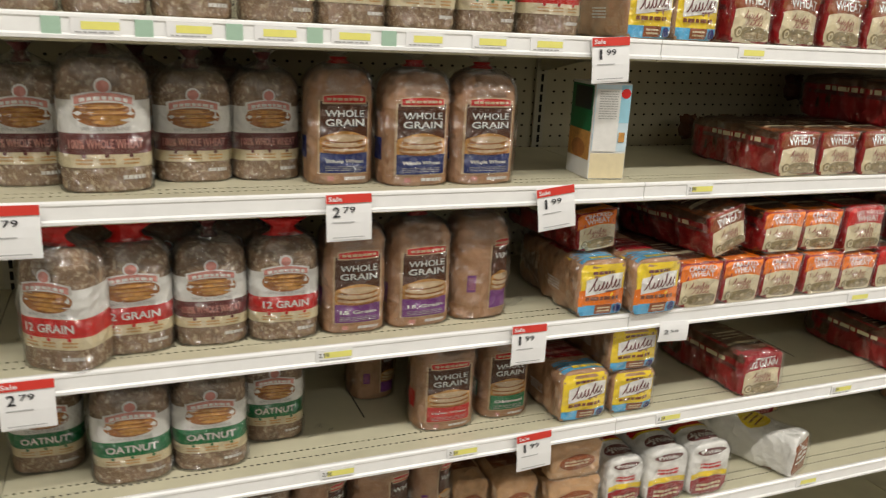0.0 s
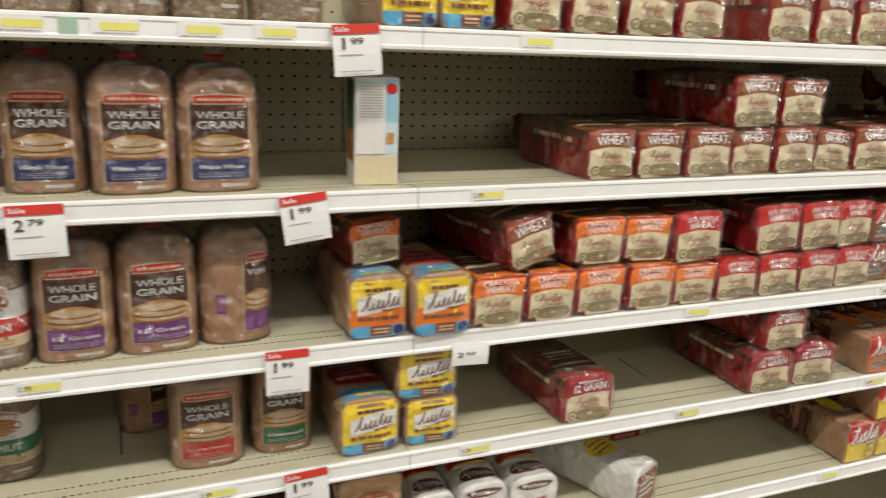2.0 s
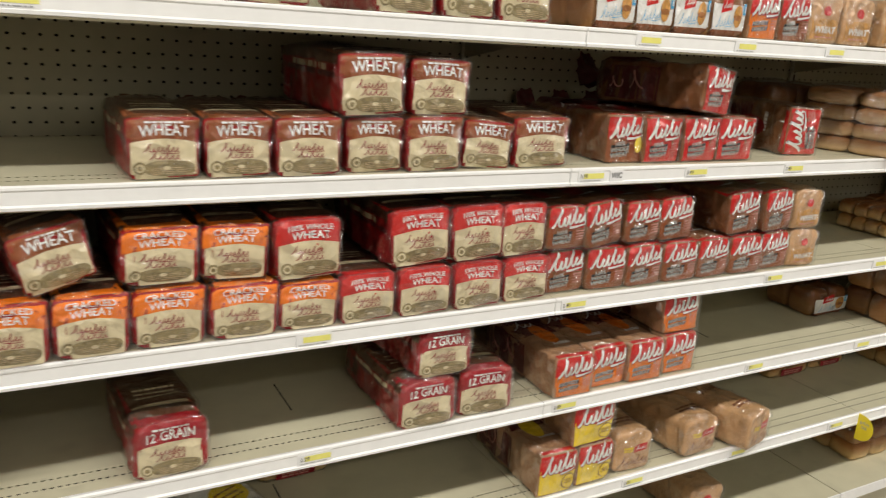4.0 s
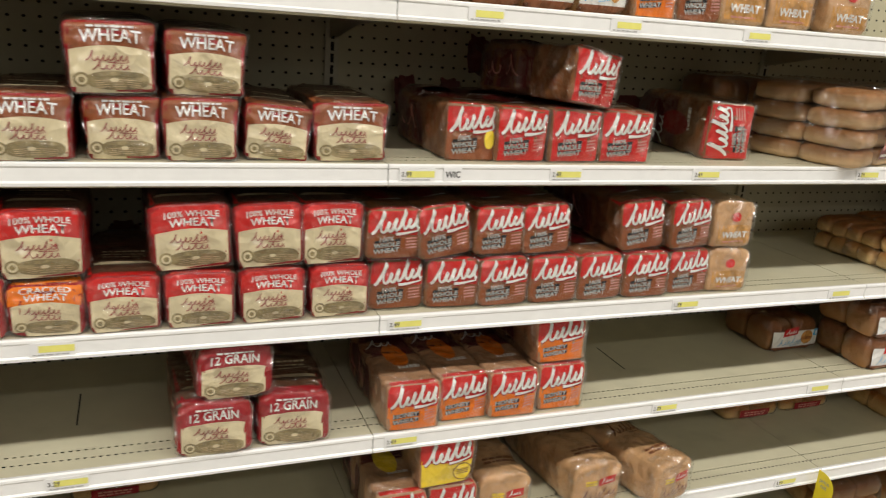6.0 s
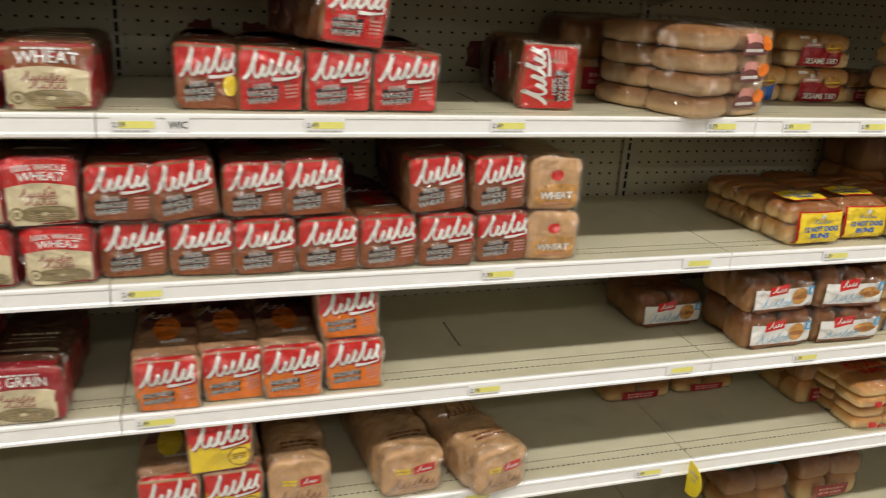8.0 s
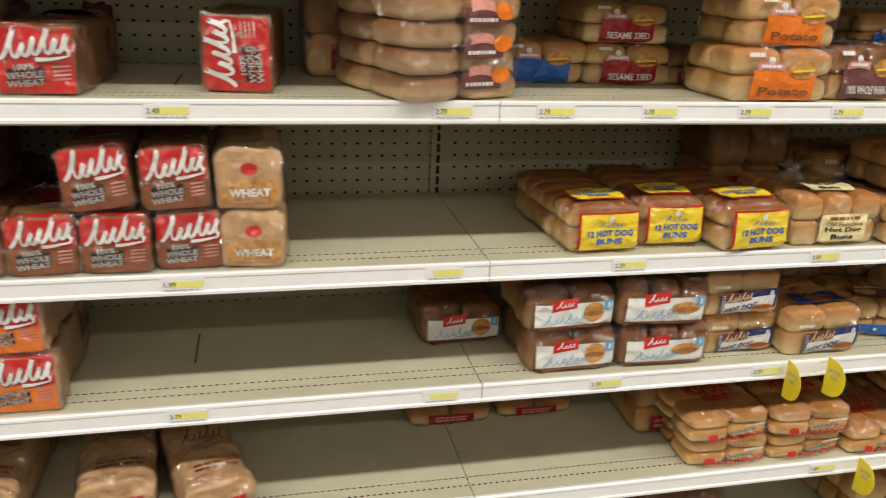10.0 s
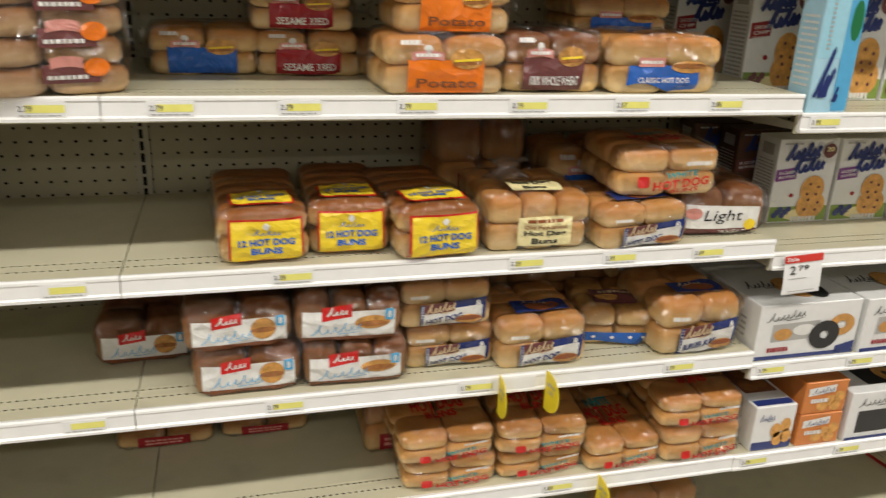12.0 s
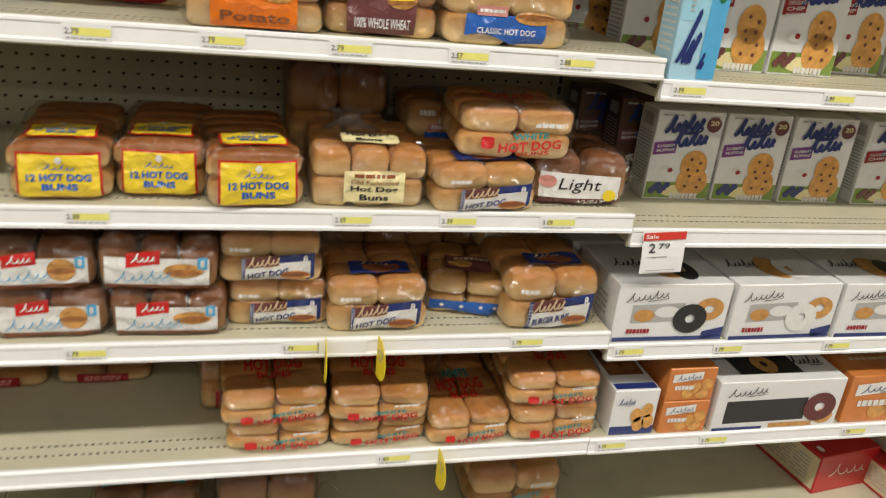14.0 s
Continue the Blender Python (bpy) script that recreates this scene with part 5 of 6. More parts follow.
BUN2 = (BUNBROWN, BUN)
KINDS = {
    "hearth_brown": (lambda: hearth_loaf("chestnut", DARKCRUST, "WHEAT", "wheat loaf in a brown and cream bag on a shelf", 2), 0.122, 0.106),
    "hearth_orange": (lambda: hearth_loaf("orange", DARKCRUST, "CRACKED\nWHEAT", "cracked wheat loaf in an orange and cream bag", 4), 0.122, 0.106),
    "hearth_red": (lambda: hearth_loaf("red", DARKCRUST, "100% WHOLE\nWHEAT", "whole wheat loaf in a red and cream bag", 6), 0.122, 0.106),
    "hearth_grain": (lambda: hearth_loaf("crimson", DARKCRUST, "12 GRAIN", "twelve grain loaf in a dark red and cream bag", 8), 0.122, 0.106),
    "script_brown": (lambda: script_loaf("chestnut", WHEATCRUST, "100%\nWHOLE\nWHEAT", "whole wheat loaf in a red and brown bag", 3), 0.113, 0.102),
    "script_red": (lambda: script_loaf("red", WHEATCRUST, "100%\nWHOLE\nWHEAT", "whole wheat loaf in an all red bag", 5), 0.113, 0.102),
    "script_dot": (lambda: script_loaf("chestnut", WHEATCRUST, "100%\nWHOLE\nWHEAT", "whole wheat loaf in a red bag with a yellow dot", 7, dot=True), 0.113, 0.102),
    "script_orange": (lambda: script_loaf("orange", TANBREAD, "HONEY\nWHEAT", "honey wheat loaf in a red and orange bag", 9), 0.113, 0.102),
    "script_gold": (lambda: script_loaf("yellow", TANBREAD, "", "loaf in a red and golden yellow bag", 11, gold=True), 0.113, 0.102),
    "harvest_orange": (lambda: harvest_loaf("orange", "loaf in a blue, yellow and orange bag", 12), 0.124, 0.122),
    "harvest_yellow": (lambda: harvest_loaf("yellow", "loaf in a blue and yellow bag", 14), 0.124, 0.122),
    "wheat_plain": (plain_wheat_loaf, 0.118, 0.102),
    "wheat_oval": (lambda: plain_wheat_loaf("tan loaf in a clear bag with a brown oval label", True), 0.118, 0.102),
    "bun_teal": (lambda: bun_pack("bag of buns with a teal top on the bottom deck", 0.2, 0.2, 0.12, 2, 2, 2, art_teal, 38, BUN2), 0.2, 0.12),
    "rustic": (rustic_loaf, 0.135, 0.105),
    "band_brown": (lambda: band_loaf("plum", "100% WHOLE WHEAT", "seeded loaf in a clear bag with white and brown bands", 2), 0.136, 0.196),
    "band_red": (lambda: band_loaf("red", "12 GRAIN", "seeded loaf in a clear bag with white and red bands", 4, "red"), 0.136, 0.196),
    "band_green": (lambda: band_loaf("green", "OATNUT", "seeded loaf in a clear bag with white and green bands", 6), 0.136, 0.196),
    "band_purple": (lambda: band_loaf("purple", "MULTI-GRAIN", "seeded loaf in a clear bag with white and purple bands", 8), 0.136, 0.196),
    "framed_blue": (lambda: framed_loaf("navy", "Whole Wheat", "whole grain loaf with a blue-footed picture label", 3), 0.132, 0.212),
    "framed_purple": (lambda: framed_loaf("purple", "15 Grain", "whole grain loaf with a purple-footed picture label", 5), 0.132, 0.212),
    "framed_side": (lambda: framed_loaf("purple", "", "tan loaf turned sideways in its clear bag", 7, True), 0.132, 0.212),
    "framed_red": (lambda: framed_loaf("red", "Honey Wheat", "whole grain loaf with a red-footed picture label", 9), 0.132, 0.212),
    "framed_green": (lambda: framed_loaf("green", "Oatmeal", "whole grain loaf with a green-footed picture label", 11), 0.132, 0.212),
    "white_pack": (lambda: white_pack(41), 0.118, 0.155),
    "long_white": (long_white_bag, 0.115, 0.105),
    "bun_pile": (lambda: bun_pack("four-layer bag of brown sandwich buns with plum labels", 0.27, 0.22, 0.175, 2, 2, 4, art_pile, 21, (BUNROLL, BUNROLL)), 0.27, 0.175),
    "bun_blue": (lambda: bun_pack("bag of buns with a blue label set back on its shelf", 0.19, 0.17, 0.085, 2, 2, 2, art_band("blue", ""), 22), 0.19, 0.085),
    "bun_crimson": (lambda: bun_pack("bag of buns with a crimson label", 0.19, 0.17, 0.085, 2, 2, 2, art_band("crimson", "SESAME 33ED"), 23), 0.19, 0.085),
    "bun_potato": (lambda: bun_pack("bag of pale potato buns with an orange label", 0.21, 0.17, 0.095, 2, 2, 2, art_band("orange", "Potato", "brown"), 24, (BUN, BUNPALE)), 0.21, 0.095),
    "bun_wheat": (lambda: bun_pack("bag of brown buns with a plum label", 0.185, 0.17, 0.10, 2, 2, 2, art_band("plum", "100% WHOLE WHEAT"), 25, BUN2), 0.185, 0.10),
    "bun_classic": (lambda: bun_pack("bag of hot dog buns with a blue label", 0.215, 0.16, 0.10, 2, 4, 2, art_blue_script, 26, (BUN, BUNPALE)), 0.215, 0.10),
    "bun_yellow": (lambda: bun_pack("long bag of twelve hot dog buns with yellow labels", 0.148, 0.29, 0.125, 1, 6, 2, art_yellow, 27, (BUNTOAST, BUNPALE)), 0.148, 0.125),
    "bun_village": (lambda: bun_pack("bag of hot dog buns with a pale yellow label", 0.195, 0.22, 0.125, 3, 3, 2, art_village, 28, (BUN, BUNPALE)), 0.195, 0.125),
    "bun_ball": (lambda: bun_pack("bag of hot dog buns with a slanted navy label", 0.185, 0.19, 0.095, 2, 4, 2, art_ball("HOT DOG"), 29), 0.185, 0.095),
    "bun_burger": (lambda: bun_pack("bag of burger buns with a slanted navy label", 0.195, 0.2, 0.125, 2, 2, 2, art_ball("BURGER BUNS"), 30), 0.195, 0.125),
    "bun_white": (lambda: bun_pack("bag of white hot dog buns with red and teal print", 0.198, 0.19, 0.092, 2, 3, 2, art_white_hd, 31), 0.198, 0.092),
    "bun_delight": (lambda: bun_pack("brown bag of sandwich buns with a white label", 0.188, 0.17, 0.09, 2, 2, 1, art_delight(True), 32, (BUNBROWN, BUN)), 0.188, 0.09),
    "bun_delight_dog": (lambda: bun_pack("brown bag of hot dog buns with a white label", 0.19, 0.17, 0.09, 3, 2, 1, art_delight(False), 33, (BUNBROWN, BUN)), 0.19, 0.09),
    "bun_script": (lambda: bun_pack("bag of pale buns with blue print and a loose bag end", 0.165, 0.18, 0.08, 2, 2, 2, art_stars, 34, (BUNPALE, BUNPALE)), 0.165, 0.08),
    "bun_light": (lambda: bun_pack("bag of wheat buns with a white label and a plum foot", 0.185, 0.2, 0.085, 2, 3, 1, art_light, 35, BUN2), 0.185, 0.085),
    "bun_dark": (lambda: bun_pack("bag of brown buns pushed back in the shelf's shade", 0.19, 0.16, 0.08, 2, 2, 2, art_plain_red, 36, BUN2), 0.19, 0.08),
}

# ---- cartons ----


def carton(label, w, d, h, board, art, tilt=0.0):
    r = root("carton", label, "box", "boxes of snack cakes")
    g = bev_box(w, d, h, 0.0018)
    part("box", g, board, r, smooth=False)
    ON_BOARD.add(r.name)
    art(Drape(g, r), w, d, h)
    ON_BOARD.clear()
    return r


def art_bites(tag, words, berry):
    def art(D, w, d, h):
        D.panel("meadow", wave(-0.485 * w, 0.485 * w, 0.02 * h, 0.20 * h, 0.0), I("leaf"), "f", 1)
        D.panel("meadow_light", disc(0.02 * w, 0.10 * h, 0.30 * w, 0.07 * h), I("lightyellow"), "f", 2, 18, 2)
        for x, z, q in ((0.17, 0.40, 0.20), (0.19, 0.21, 0.24)):
            D.panel("muffin", disc(x * w, z * h, q * w, 0.17 * h), I("muffin"), "f", 3, 24, 3)
            for a in range(4):
                D.panel("berry_bit", disc((x + q * 0.5 * math.cos(a * 1.7 + 0.4)) * w, (z + 0.08 * math.sin(a * 1.7 + 0.4)) * h, 0.025 * w, 0.018 * h), I("plum"), "f", 5, 8, 1)
        for i in range(6):
            D.panel("berry", disc((-0.40 + 0.045 * i) * w, (0.10 + 0.035 * (i % 3)) * h, 0.05 * w, 0.035 * h), I(berry), "f", 4, 12, 1)
        D.panel("tag", rect(-0.485 * w, -0.15 * w, 0.52 * h, 0.66 * h, slant=0.03 * h), I(tag), "f", 3)
        for i, t in enumerate(words.split()):
            D.words("tag_lettering", t, -0.31 * w, (0.615 - 0.05 * i) * h, 0.26 * w, 0.033 * h, I("white"), "f", 5, slant=0.08)
        D.stroke("brand_mark", -0.10 * w, 0.85 * h, 0.54 * w, 0.17 * h, I("navy"), "f", 4, 6, 0.26, 0.14, 0.35)
        D.stroke("brand_mark_low", 0.02 * w, 0.69 * h, 0.52 * w, 0.17 * h, I("navy"), "f", 4, 5, 0.26, 0.14, 0.35)
        D.bars("brand_small", -0.28 * w, 0.95 * h, 0.3 * w, 0.025 * h, 1, I("grey"), "f", 4, fill=0.8, seed=2)
        D.panel("round_badge", disc(0.34 * w, 0.86 * h, 0.11 * w, 0.085 * h), I("plum"), "f", 4, 20, 2)
        D.words("badge_number", "20", 0.34 * w, 0.88 * h, 0.13 * w, 0.055 * h, I("lightyellow"), "f", 5, bold=0.03)
        D.bars("nutrition_panel", 0.10 * w, 0.05 * h, 0.42 * w, 0.06 * h, 1, I("white"), "f", 4, fill=0.9, seed=4)
        D.panel("cow_mark", disc(-0.22 * w, 0.33 * h, 0.10 * w, 0.045 * h), I("white"), "f", 4, 12, 1)
        D.panel("cow_spot", disc(-0.18 * w, 0.34 * h, 0.04 * w, 0.025 * h), I("crimson"), "f", 5, 10, 1)
        D.bars("side_print", d / 2, 0.45 * h, d * 0.75, 0.6 * h, 16, I("grey"), "l", 2, fill=0.45, seed=5)
        D.panel("side_code", rect(d * 0.2, d * 0.75, 0.80 * h, 0.93 * h), I("grey"), "l", 2)
    return art


def art_cyan(D, w, d, h):
    D.panel("white_top", rect(-0.48 * w, 0.20 * w, 0.45 * h, 0.98 * h), I("cyan"), "f", 1)
    D.panel("blue_edge", wave(0.10 * w, 0.49 * w, 0.02 * h, 0.98 * h, 0.0), I("sky"), "f", 2)
    D.panel("green_figure", disc(0.32 * w, 0.75 * h, 0.14 * w, 0.16 * h), I("green"), "f", 3, 20, 2)
    D.stroke("brand_mark", -0.26 * w, 0.28 * h, 0.30 * w, 0.40 * h, I("navy"), "f", 3, 3, 0.07)
    D.stroke("loop_mark", 0.12 * w, 0.14 * h, 0.10 * w, 0.12 * h, I("navy"), "f", 3, 2, 0.16)
    D.bars("upright_print", -0.28 * w, 0.72 * h, 0.08 * w, 0.42 * h, 12, I("grey"), "f", 3, fill=0.5, seed=4)
    D.bars("side_print", d / 2, 0.5 * h, d * 0.7, 0.6 * h, 12, I("white"), "l", 2, fill=0.4, seed=6)


def art_donut(glaze):
    def art(D, w, d, h):
        D.panel("window", rect(-0.36 * w, 0.10 * w, 0.34 * h, 0.66 * h, slant=0.03 * h), I("grey"), "f", 1)
        D.panel("window_ring", disc(-0.25 * w, 0.46 * h, 0.09 * w, 0.11 * h), I("toast"), "f", 2, 18, 2)
        D.panel("window_ring_pale", disc(-0.05 * w, 0.52 * h, 0.11 * w, 0.10 * h), I("white"), "f", 2, 18, 2)
        D.panel("ring_back", disc(0.32 * w, 0.56 * h, 0.13 * w, 0.20 * h, 0.35), I("toast"), "f", 3, 24, 3)
        D.panel("ring_front", disc(0.16 * w, 0.40 * h, 0.15 * w, 0.26 * h, 0.28), I(glaze), "f", 4, 28, 3)
        D.panel("blue_foot", wave(-0.49 * w, 0.49 * w, 0.012 * h, 0.08 * h, 0.0), I("navy"), "f", 2)
        D.panel("blue_corner", rect(0.30 * w, 0.49 * w, 0.05 * h, 0.20 * h, slant=0.08 * h), I("navy"), "f", 2)
        D.stroke("brand_mark", -0.25 * w, 0.80 * h, 0.36 * w, 0.15 * h, I("black"), "f", 3, 7, 0.10, 0.12, 0.4)
        D.bars("name_mark", -0.28 * w, 0.19 * h, 0.20 * w, 0.10 * h, 1, I("crimson"), "f", 3, fill=0.8, seed=4)
        D.panel("top_picture", disc(0.02 * w, d * 0.4, 0.16 * w, d * 0.26), I("toast"), "t", 2, 20, 2)
        D.panel("top_ring", disc(0.16 * w, d * 0.35, 0.12 * w, d * 0.26, 0.3), I(glaze), "t", 3, 22, 2)
        D.stroke("top_mark", -0.26 * w, d * 0.5, 0.3 * w, d * 0.18, I("black"), "t", 3, 6, 0.10, 0.05, 0.4)
        D.bars("side_print", d / 2, 0.5 * h, d * 0.6, 0.4 * h, 4, I("grey"), "l", 2, fill=0.4, seed=6)
    return art


def art_window(D, w, d, h):
    D.panel("dark_window", rect(-0.42 * w, 0.22 * w, 0.16 * h, 0.62 * h, slant=0.02 * h), I("black"), "f", 1)
    D.panel("ring_front", disc(0.33 * w, 0.42 * h, 0.13 * w, 0.30 * h, 0.3), I("maroon"), "f", 3, 26, 3)
    D.panel("ring_back", disc(0.38 * w, 0.22 * h, 0.08 * w, 0.16 * h, 0.3), I("toast"), "f", 2, 22, 2)
    D.stroke("brand_mark", -0.28 * w, 0.80 * h, 0.30 * w, 0.16 * h, I("black"), "f", 3, 7, 0.10, 0.10, 0.4)
    D.panel("gold_foot", rect(-0.05 * w, 0.3 * w, 0.03 * h, 0.12 * h), I("toast"), "f", 2)
    D.panel("blue_foot", rect(-0.49 * w, -0.1 * w, 0.012 * h, 0.07 * h), I("navy"), "f", 2)
    D.panel("top_window", rect(-0.3 * w, 0.2 * w, d * 0.15, d * 0.6), I("black"), "t", 2)
    D.panel("top_ring", disc(-0.05 * w, d * 0.35, 0.09 * w, d * 0.2, 0.3), I("toast"), "t", 3, 20, 2)
    D.stroke("top_mark", 0.3 * w, d * 0.4, 0.24 * w, d * 0.2, I("black"), "t", 3, 6, 0.10)


def art_mini(D, w, d, h):
    D.panel("navy_foot", rect(-0.485 * w, 0.485 * w, 0.012 * h, 0.20 * h), I("navy"), "f", 1)
    for x, z in ((0.05, 0.45), (0.28, 0.55), (0.12, 0.25), (0.33, 0.3)):
        D.panel("cake", disc(x * w, z * h, 0.13 * w, 0.16 * h), I("muffin"), "f", 3, 16, 2)
    D.stroke("brand_mark", -0.22 * w, 0.75 * h, 0.36 * w, 0.14 * h, I("navy"), "f", 3, 6, 0.10, 0.1, 0.4)
    D.panel("top_window", rect(-0.4 * w, 0.4 * w, d * 0.3, d * 0.9), I("brown"), "t", 1)
    for x, y in ((-0.15, 0.45), (0.15, 0.5), (0.0, 0.7)):
        D.panel("top_cake", disc(x * w, y * d, 0.2 * w, d * 0.12), I("crust"), "t", 2, 16, 2)
    D.panel("top_foot", rect(-0.46 * w, 0.46 * w, d * 0.03, d * 0.14), I("navy"), "t", 1)


def art_popems(D, w, d, h):
    for x, z in ((0.12, 0.4), (0.32, 0.5), (0.25, 0.22), (-0.05, 0.25)):
        D.panel("cake", disc(x * w, z * h, 0.13 * w, 0.17 * h), I("muffin"), "f", 2, 16, 2)
    D.panel("brand_patch", rect(-0.42 * w, 0.2 * w, 0.62 * h, 0.86 * h, slant=0.08 * h), I("white"), "f", 2)
    D.stroke("brand_mark", -0.1 * w, 0.74 * h, 0.5 * w, 0.16 * h, I("navy"), "f", 3, 6, 0.1, 0.12, 0.4)
    D.bars("name_mark", -0.15 * w, 0.42 * h, 0.4 * w, 0.16 * h, 1, I("white"), "f", 3, fill=0.8, seed=3)
    D.bars("top_print", 0, d * 0.4, 0.6 * w, d * 0.3, 3, I("cream"), "t", 1, fill=0.5, seed=4)


def art_red_box(D, w, d, h):
    D.panel("script_top", rect(-0.1 * w, 0.3 * w, d * 0.35, d * 0.5), I("white"), "t", 1)
    D.stroke("top_mark", 0.1 * w, d * 0.25, 0.5 * w, d * 0.12, I("cream"), "t", 2, 4, 0.1)
    D.panel("pale_side", rect(0.005, d - 0.005, 0.1 * h, 0.92 * h), I("cream"), "l", 1)
    D.bars("side_print", d / 2, 0.5 * h, d * 0.8, 0.6 * h, 7, I("grey"), "l", 2, fill=0.4, seed=5)
    D.stroke("brand_mark", 0, 0.55 * h, 0.6 * w, 0.3 * h, I("white"), "f", 2, 4, 0.1)
    D.panel("red_dot", disc(-0.4 * w, d * 0.1, 0.04 * w, d * 0.04), I("white"), "t", 2, 12, 1)


def art_oat(D, w, d, h):
    D.panel("blue_top", rect(-0.48 * w, 0.48 * w, 0.30 * h, 0.985 * h), I("ice"), "f", 1)
    D.panel("blue_side", rect(0.20 * w, 0.48 * w, 0.60 * h, 0.985 * h), I("cyan"), "f", 2)
    D.panel("white_field", rect(-0.46 * w, 0.20 * w, 0.30 * h, 0.94 * h), I("white"), "f", 3)
    D.bars("small_print", -0.12 * w, 0.78 * h, 0.5 * w, 0.3 * h, 12, I("grey"), "f", 4, fill=0.4, seed=4)
    D.panel("round_mark", disc(0.33 * w, 0.90 * h, 0.13 * w, 0.05 * h), I("red"), "f", 4, 16, 2)
    D.panel("gold_patch", rect(0.24 * w, 0.40 * w, 0.40 * h, 0.50 * h), I("toast"), "f", 4)
    D.panel("cream_foot", rect(-0.48 * w, 0.48 * w, 0.015 * h, 0.28 * h), I("cream"), "f", 1)
    D.panel("green_side", rect(0.004, d - 0.004, 0.5 * h, 0.97 * h), I("green"), "l", 1)
    D.panel("dark_side", rect(0.01, d * 0.8, 0.72 * h, 0.95 * h), I("black"), "l", 2)
    D.panel("brown_side", rect(0.004, d - 0.004, 0.2 * h, 0.5 * h), I("toast"), "l", 1)
    D.panel("round_side", disc(d * 0.5, 0.3 * h, d * 0.3, 0.1 * h), I("crust"), "l", 2, 18, 2)


KINDS.update({
    "bites_blue": (lambda: carton("white muffin carton with a purple tag and berries", 0.155, 0.072, 0.192, CARTON_WHITE, art_bites("purple", "BLUEBERRY MUFFINS", "navy")), 0.155, 0.192),
    "bites_choc": (lambda: carton("white muffin carton with a red tag", 0.155, 0.072, 0.225, CARTON_WHITE, art_bites("deepred", "CHOCOLATE CHIP MUFFINS", "plum")), 0.155, 0.225),
    "bites_brown": (lambda: carton("dark brown brownie carton with a plum tag", 0.155, 0.072, 0.192, CARTON_BROWN, art_bites("plum", "FUDGE BROWNIES", "brown")), 0.155, 0.192),
    "bites_cyan": (lambda: carton("pale blue carton standing on its short side", 0.092, 0.06, 0.225, CARTON_CYAN, art_cyan), 0.092, 0.225),
    "donut_dark": (lambda: carton("white doughnut carton with a dark ring picture", 0.26, 0.20, 0.128, CARTON_WHITE, art_donut("black")), 0.26, 0.128),
    "donut_pale": (lambda: carton("white doughnut carton with a sugared ring picture", 0.26, 0.20, 0.128, CARTON_WHITE, art_donut("white")), 0.26, 0.128),
    "donut_window": (lambda: carton("long white doughnut carton with a dark window", 0.325, 0.19, 0.125, CARTON_WHITE, art_window), 0.325, 0.125),
    "mini_box": (lambda: carton("white and navy carton of small cakes", 0.105, 0.2, 0.112, CARTON_WHITE, art_mini), 0.105, 0.112),
    "pop_box": (lambda: carton("orange carton of doughnut holes", 0.115, 0.24, 0.082, CARTON_ORANGE, art_popems), 0.115, 0.082),
    "red_box": (lambda: carton("flat red cake carton on the bottom deck", 0.24, 0.30, 0.075, CARTON_RED, art_red_box), 0.24, 0.075),
    "oat_carton": (lambda: carton("narrow blue, white and cream carton standing alone on the shelf", 0.082, 0.115, 0.195, CARTON_WHITE, art_oat), 0.082, 0.195),
})

# ---- what stands on the shelves ----
Z1, Z2, Z3, Z4, Z5 = (DECK[k] for k in (1, 2, 3, 4, 5))
R2, R3, R4, R5 = (RIGHT[k] for k in (2, 3, 4, 5))

# top shelf: lower parts of standing and lying loaves
for x, y in ((-1.13, 0.05), (-1.0, 0.06), (-0.865, 0.05), (-0.73, 0.04), (-0.60, 0.05)):
    put("band_brown", x, y, Z1, 0.128, 0.19)
put("band_purple", -0.475, 0.03, Z1, 0.122, 0.19)
put("band_green", -0.352, 0.03, Z1, 0.122, 0.19)
put("band_red", -0.224, 0.02, Z1, 0.122, 0.19)
for x in (-0.017, 0.094):
    put("harvest_yellow", x, 0.02, Z1, 0.109, 0.12)
for x, a in ((0.222, 4), (0.350, 6), (0.476, 5), (0.598, 3), (0.825, 2), (0.952, 3), (1.075, 0)):
    put("hearth_brown", x, 0.005, Z1, 0.121, 0.112, ry=a * 0.6, rz=a)
for x in (1.30, 1.405, 1.51, 1.62):
    put("bun_delight", x, 0.02, Z1, 0.112, 0.10)
put("script_orange", 1.74, 0.02, Z1, 0.10)
put("script_brown", 1.845, 0.02, Z1, 0.105)
for x in (1.952, 2.075, 2.225):
    put("wheat_plain", x, 0.02, Z1, 0.125, 0.115)

# second shelf, first bay
for x, y, w, h in ((-1.134, 0.12, 0.125, 0.195), (-1.010, 0.054, 0.141, 0.215), (-0.868, 0.120, 0.133, 0.192), (-0.738, 0.122, 0.123, 0.192)):
    put("band_brown", x, y, Z2, w, h)
for x in (-0.95, -0.80):
    put("band_brown", x, 0.28, Z2, 0.13, 0.19)
for x, y, w, a in ((-0.613, 0.062, 0.125, -2), (-0.475, 0.034, 0.134, 3), (-0.341, 0.026, 0.134, -1)):
    put("framed_blue", x, y, Z2, w, 0.205, a)
put("oat_carton", -0.067, 0.040, Z2, 0.080, 0.195, -8)
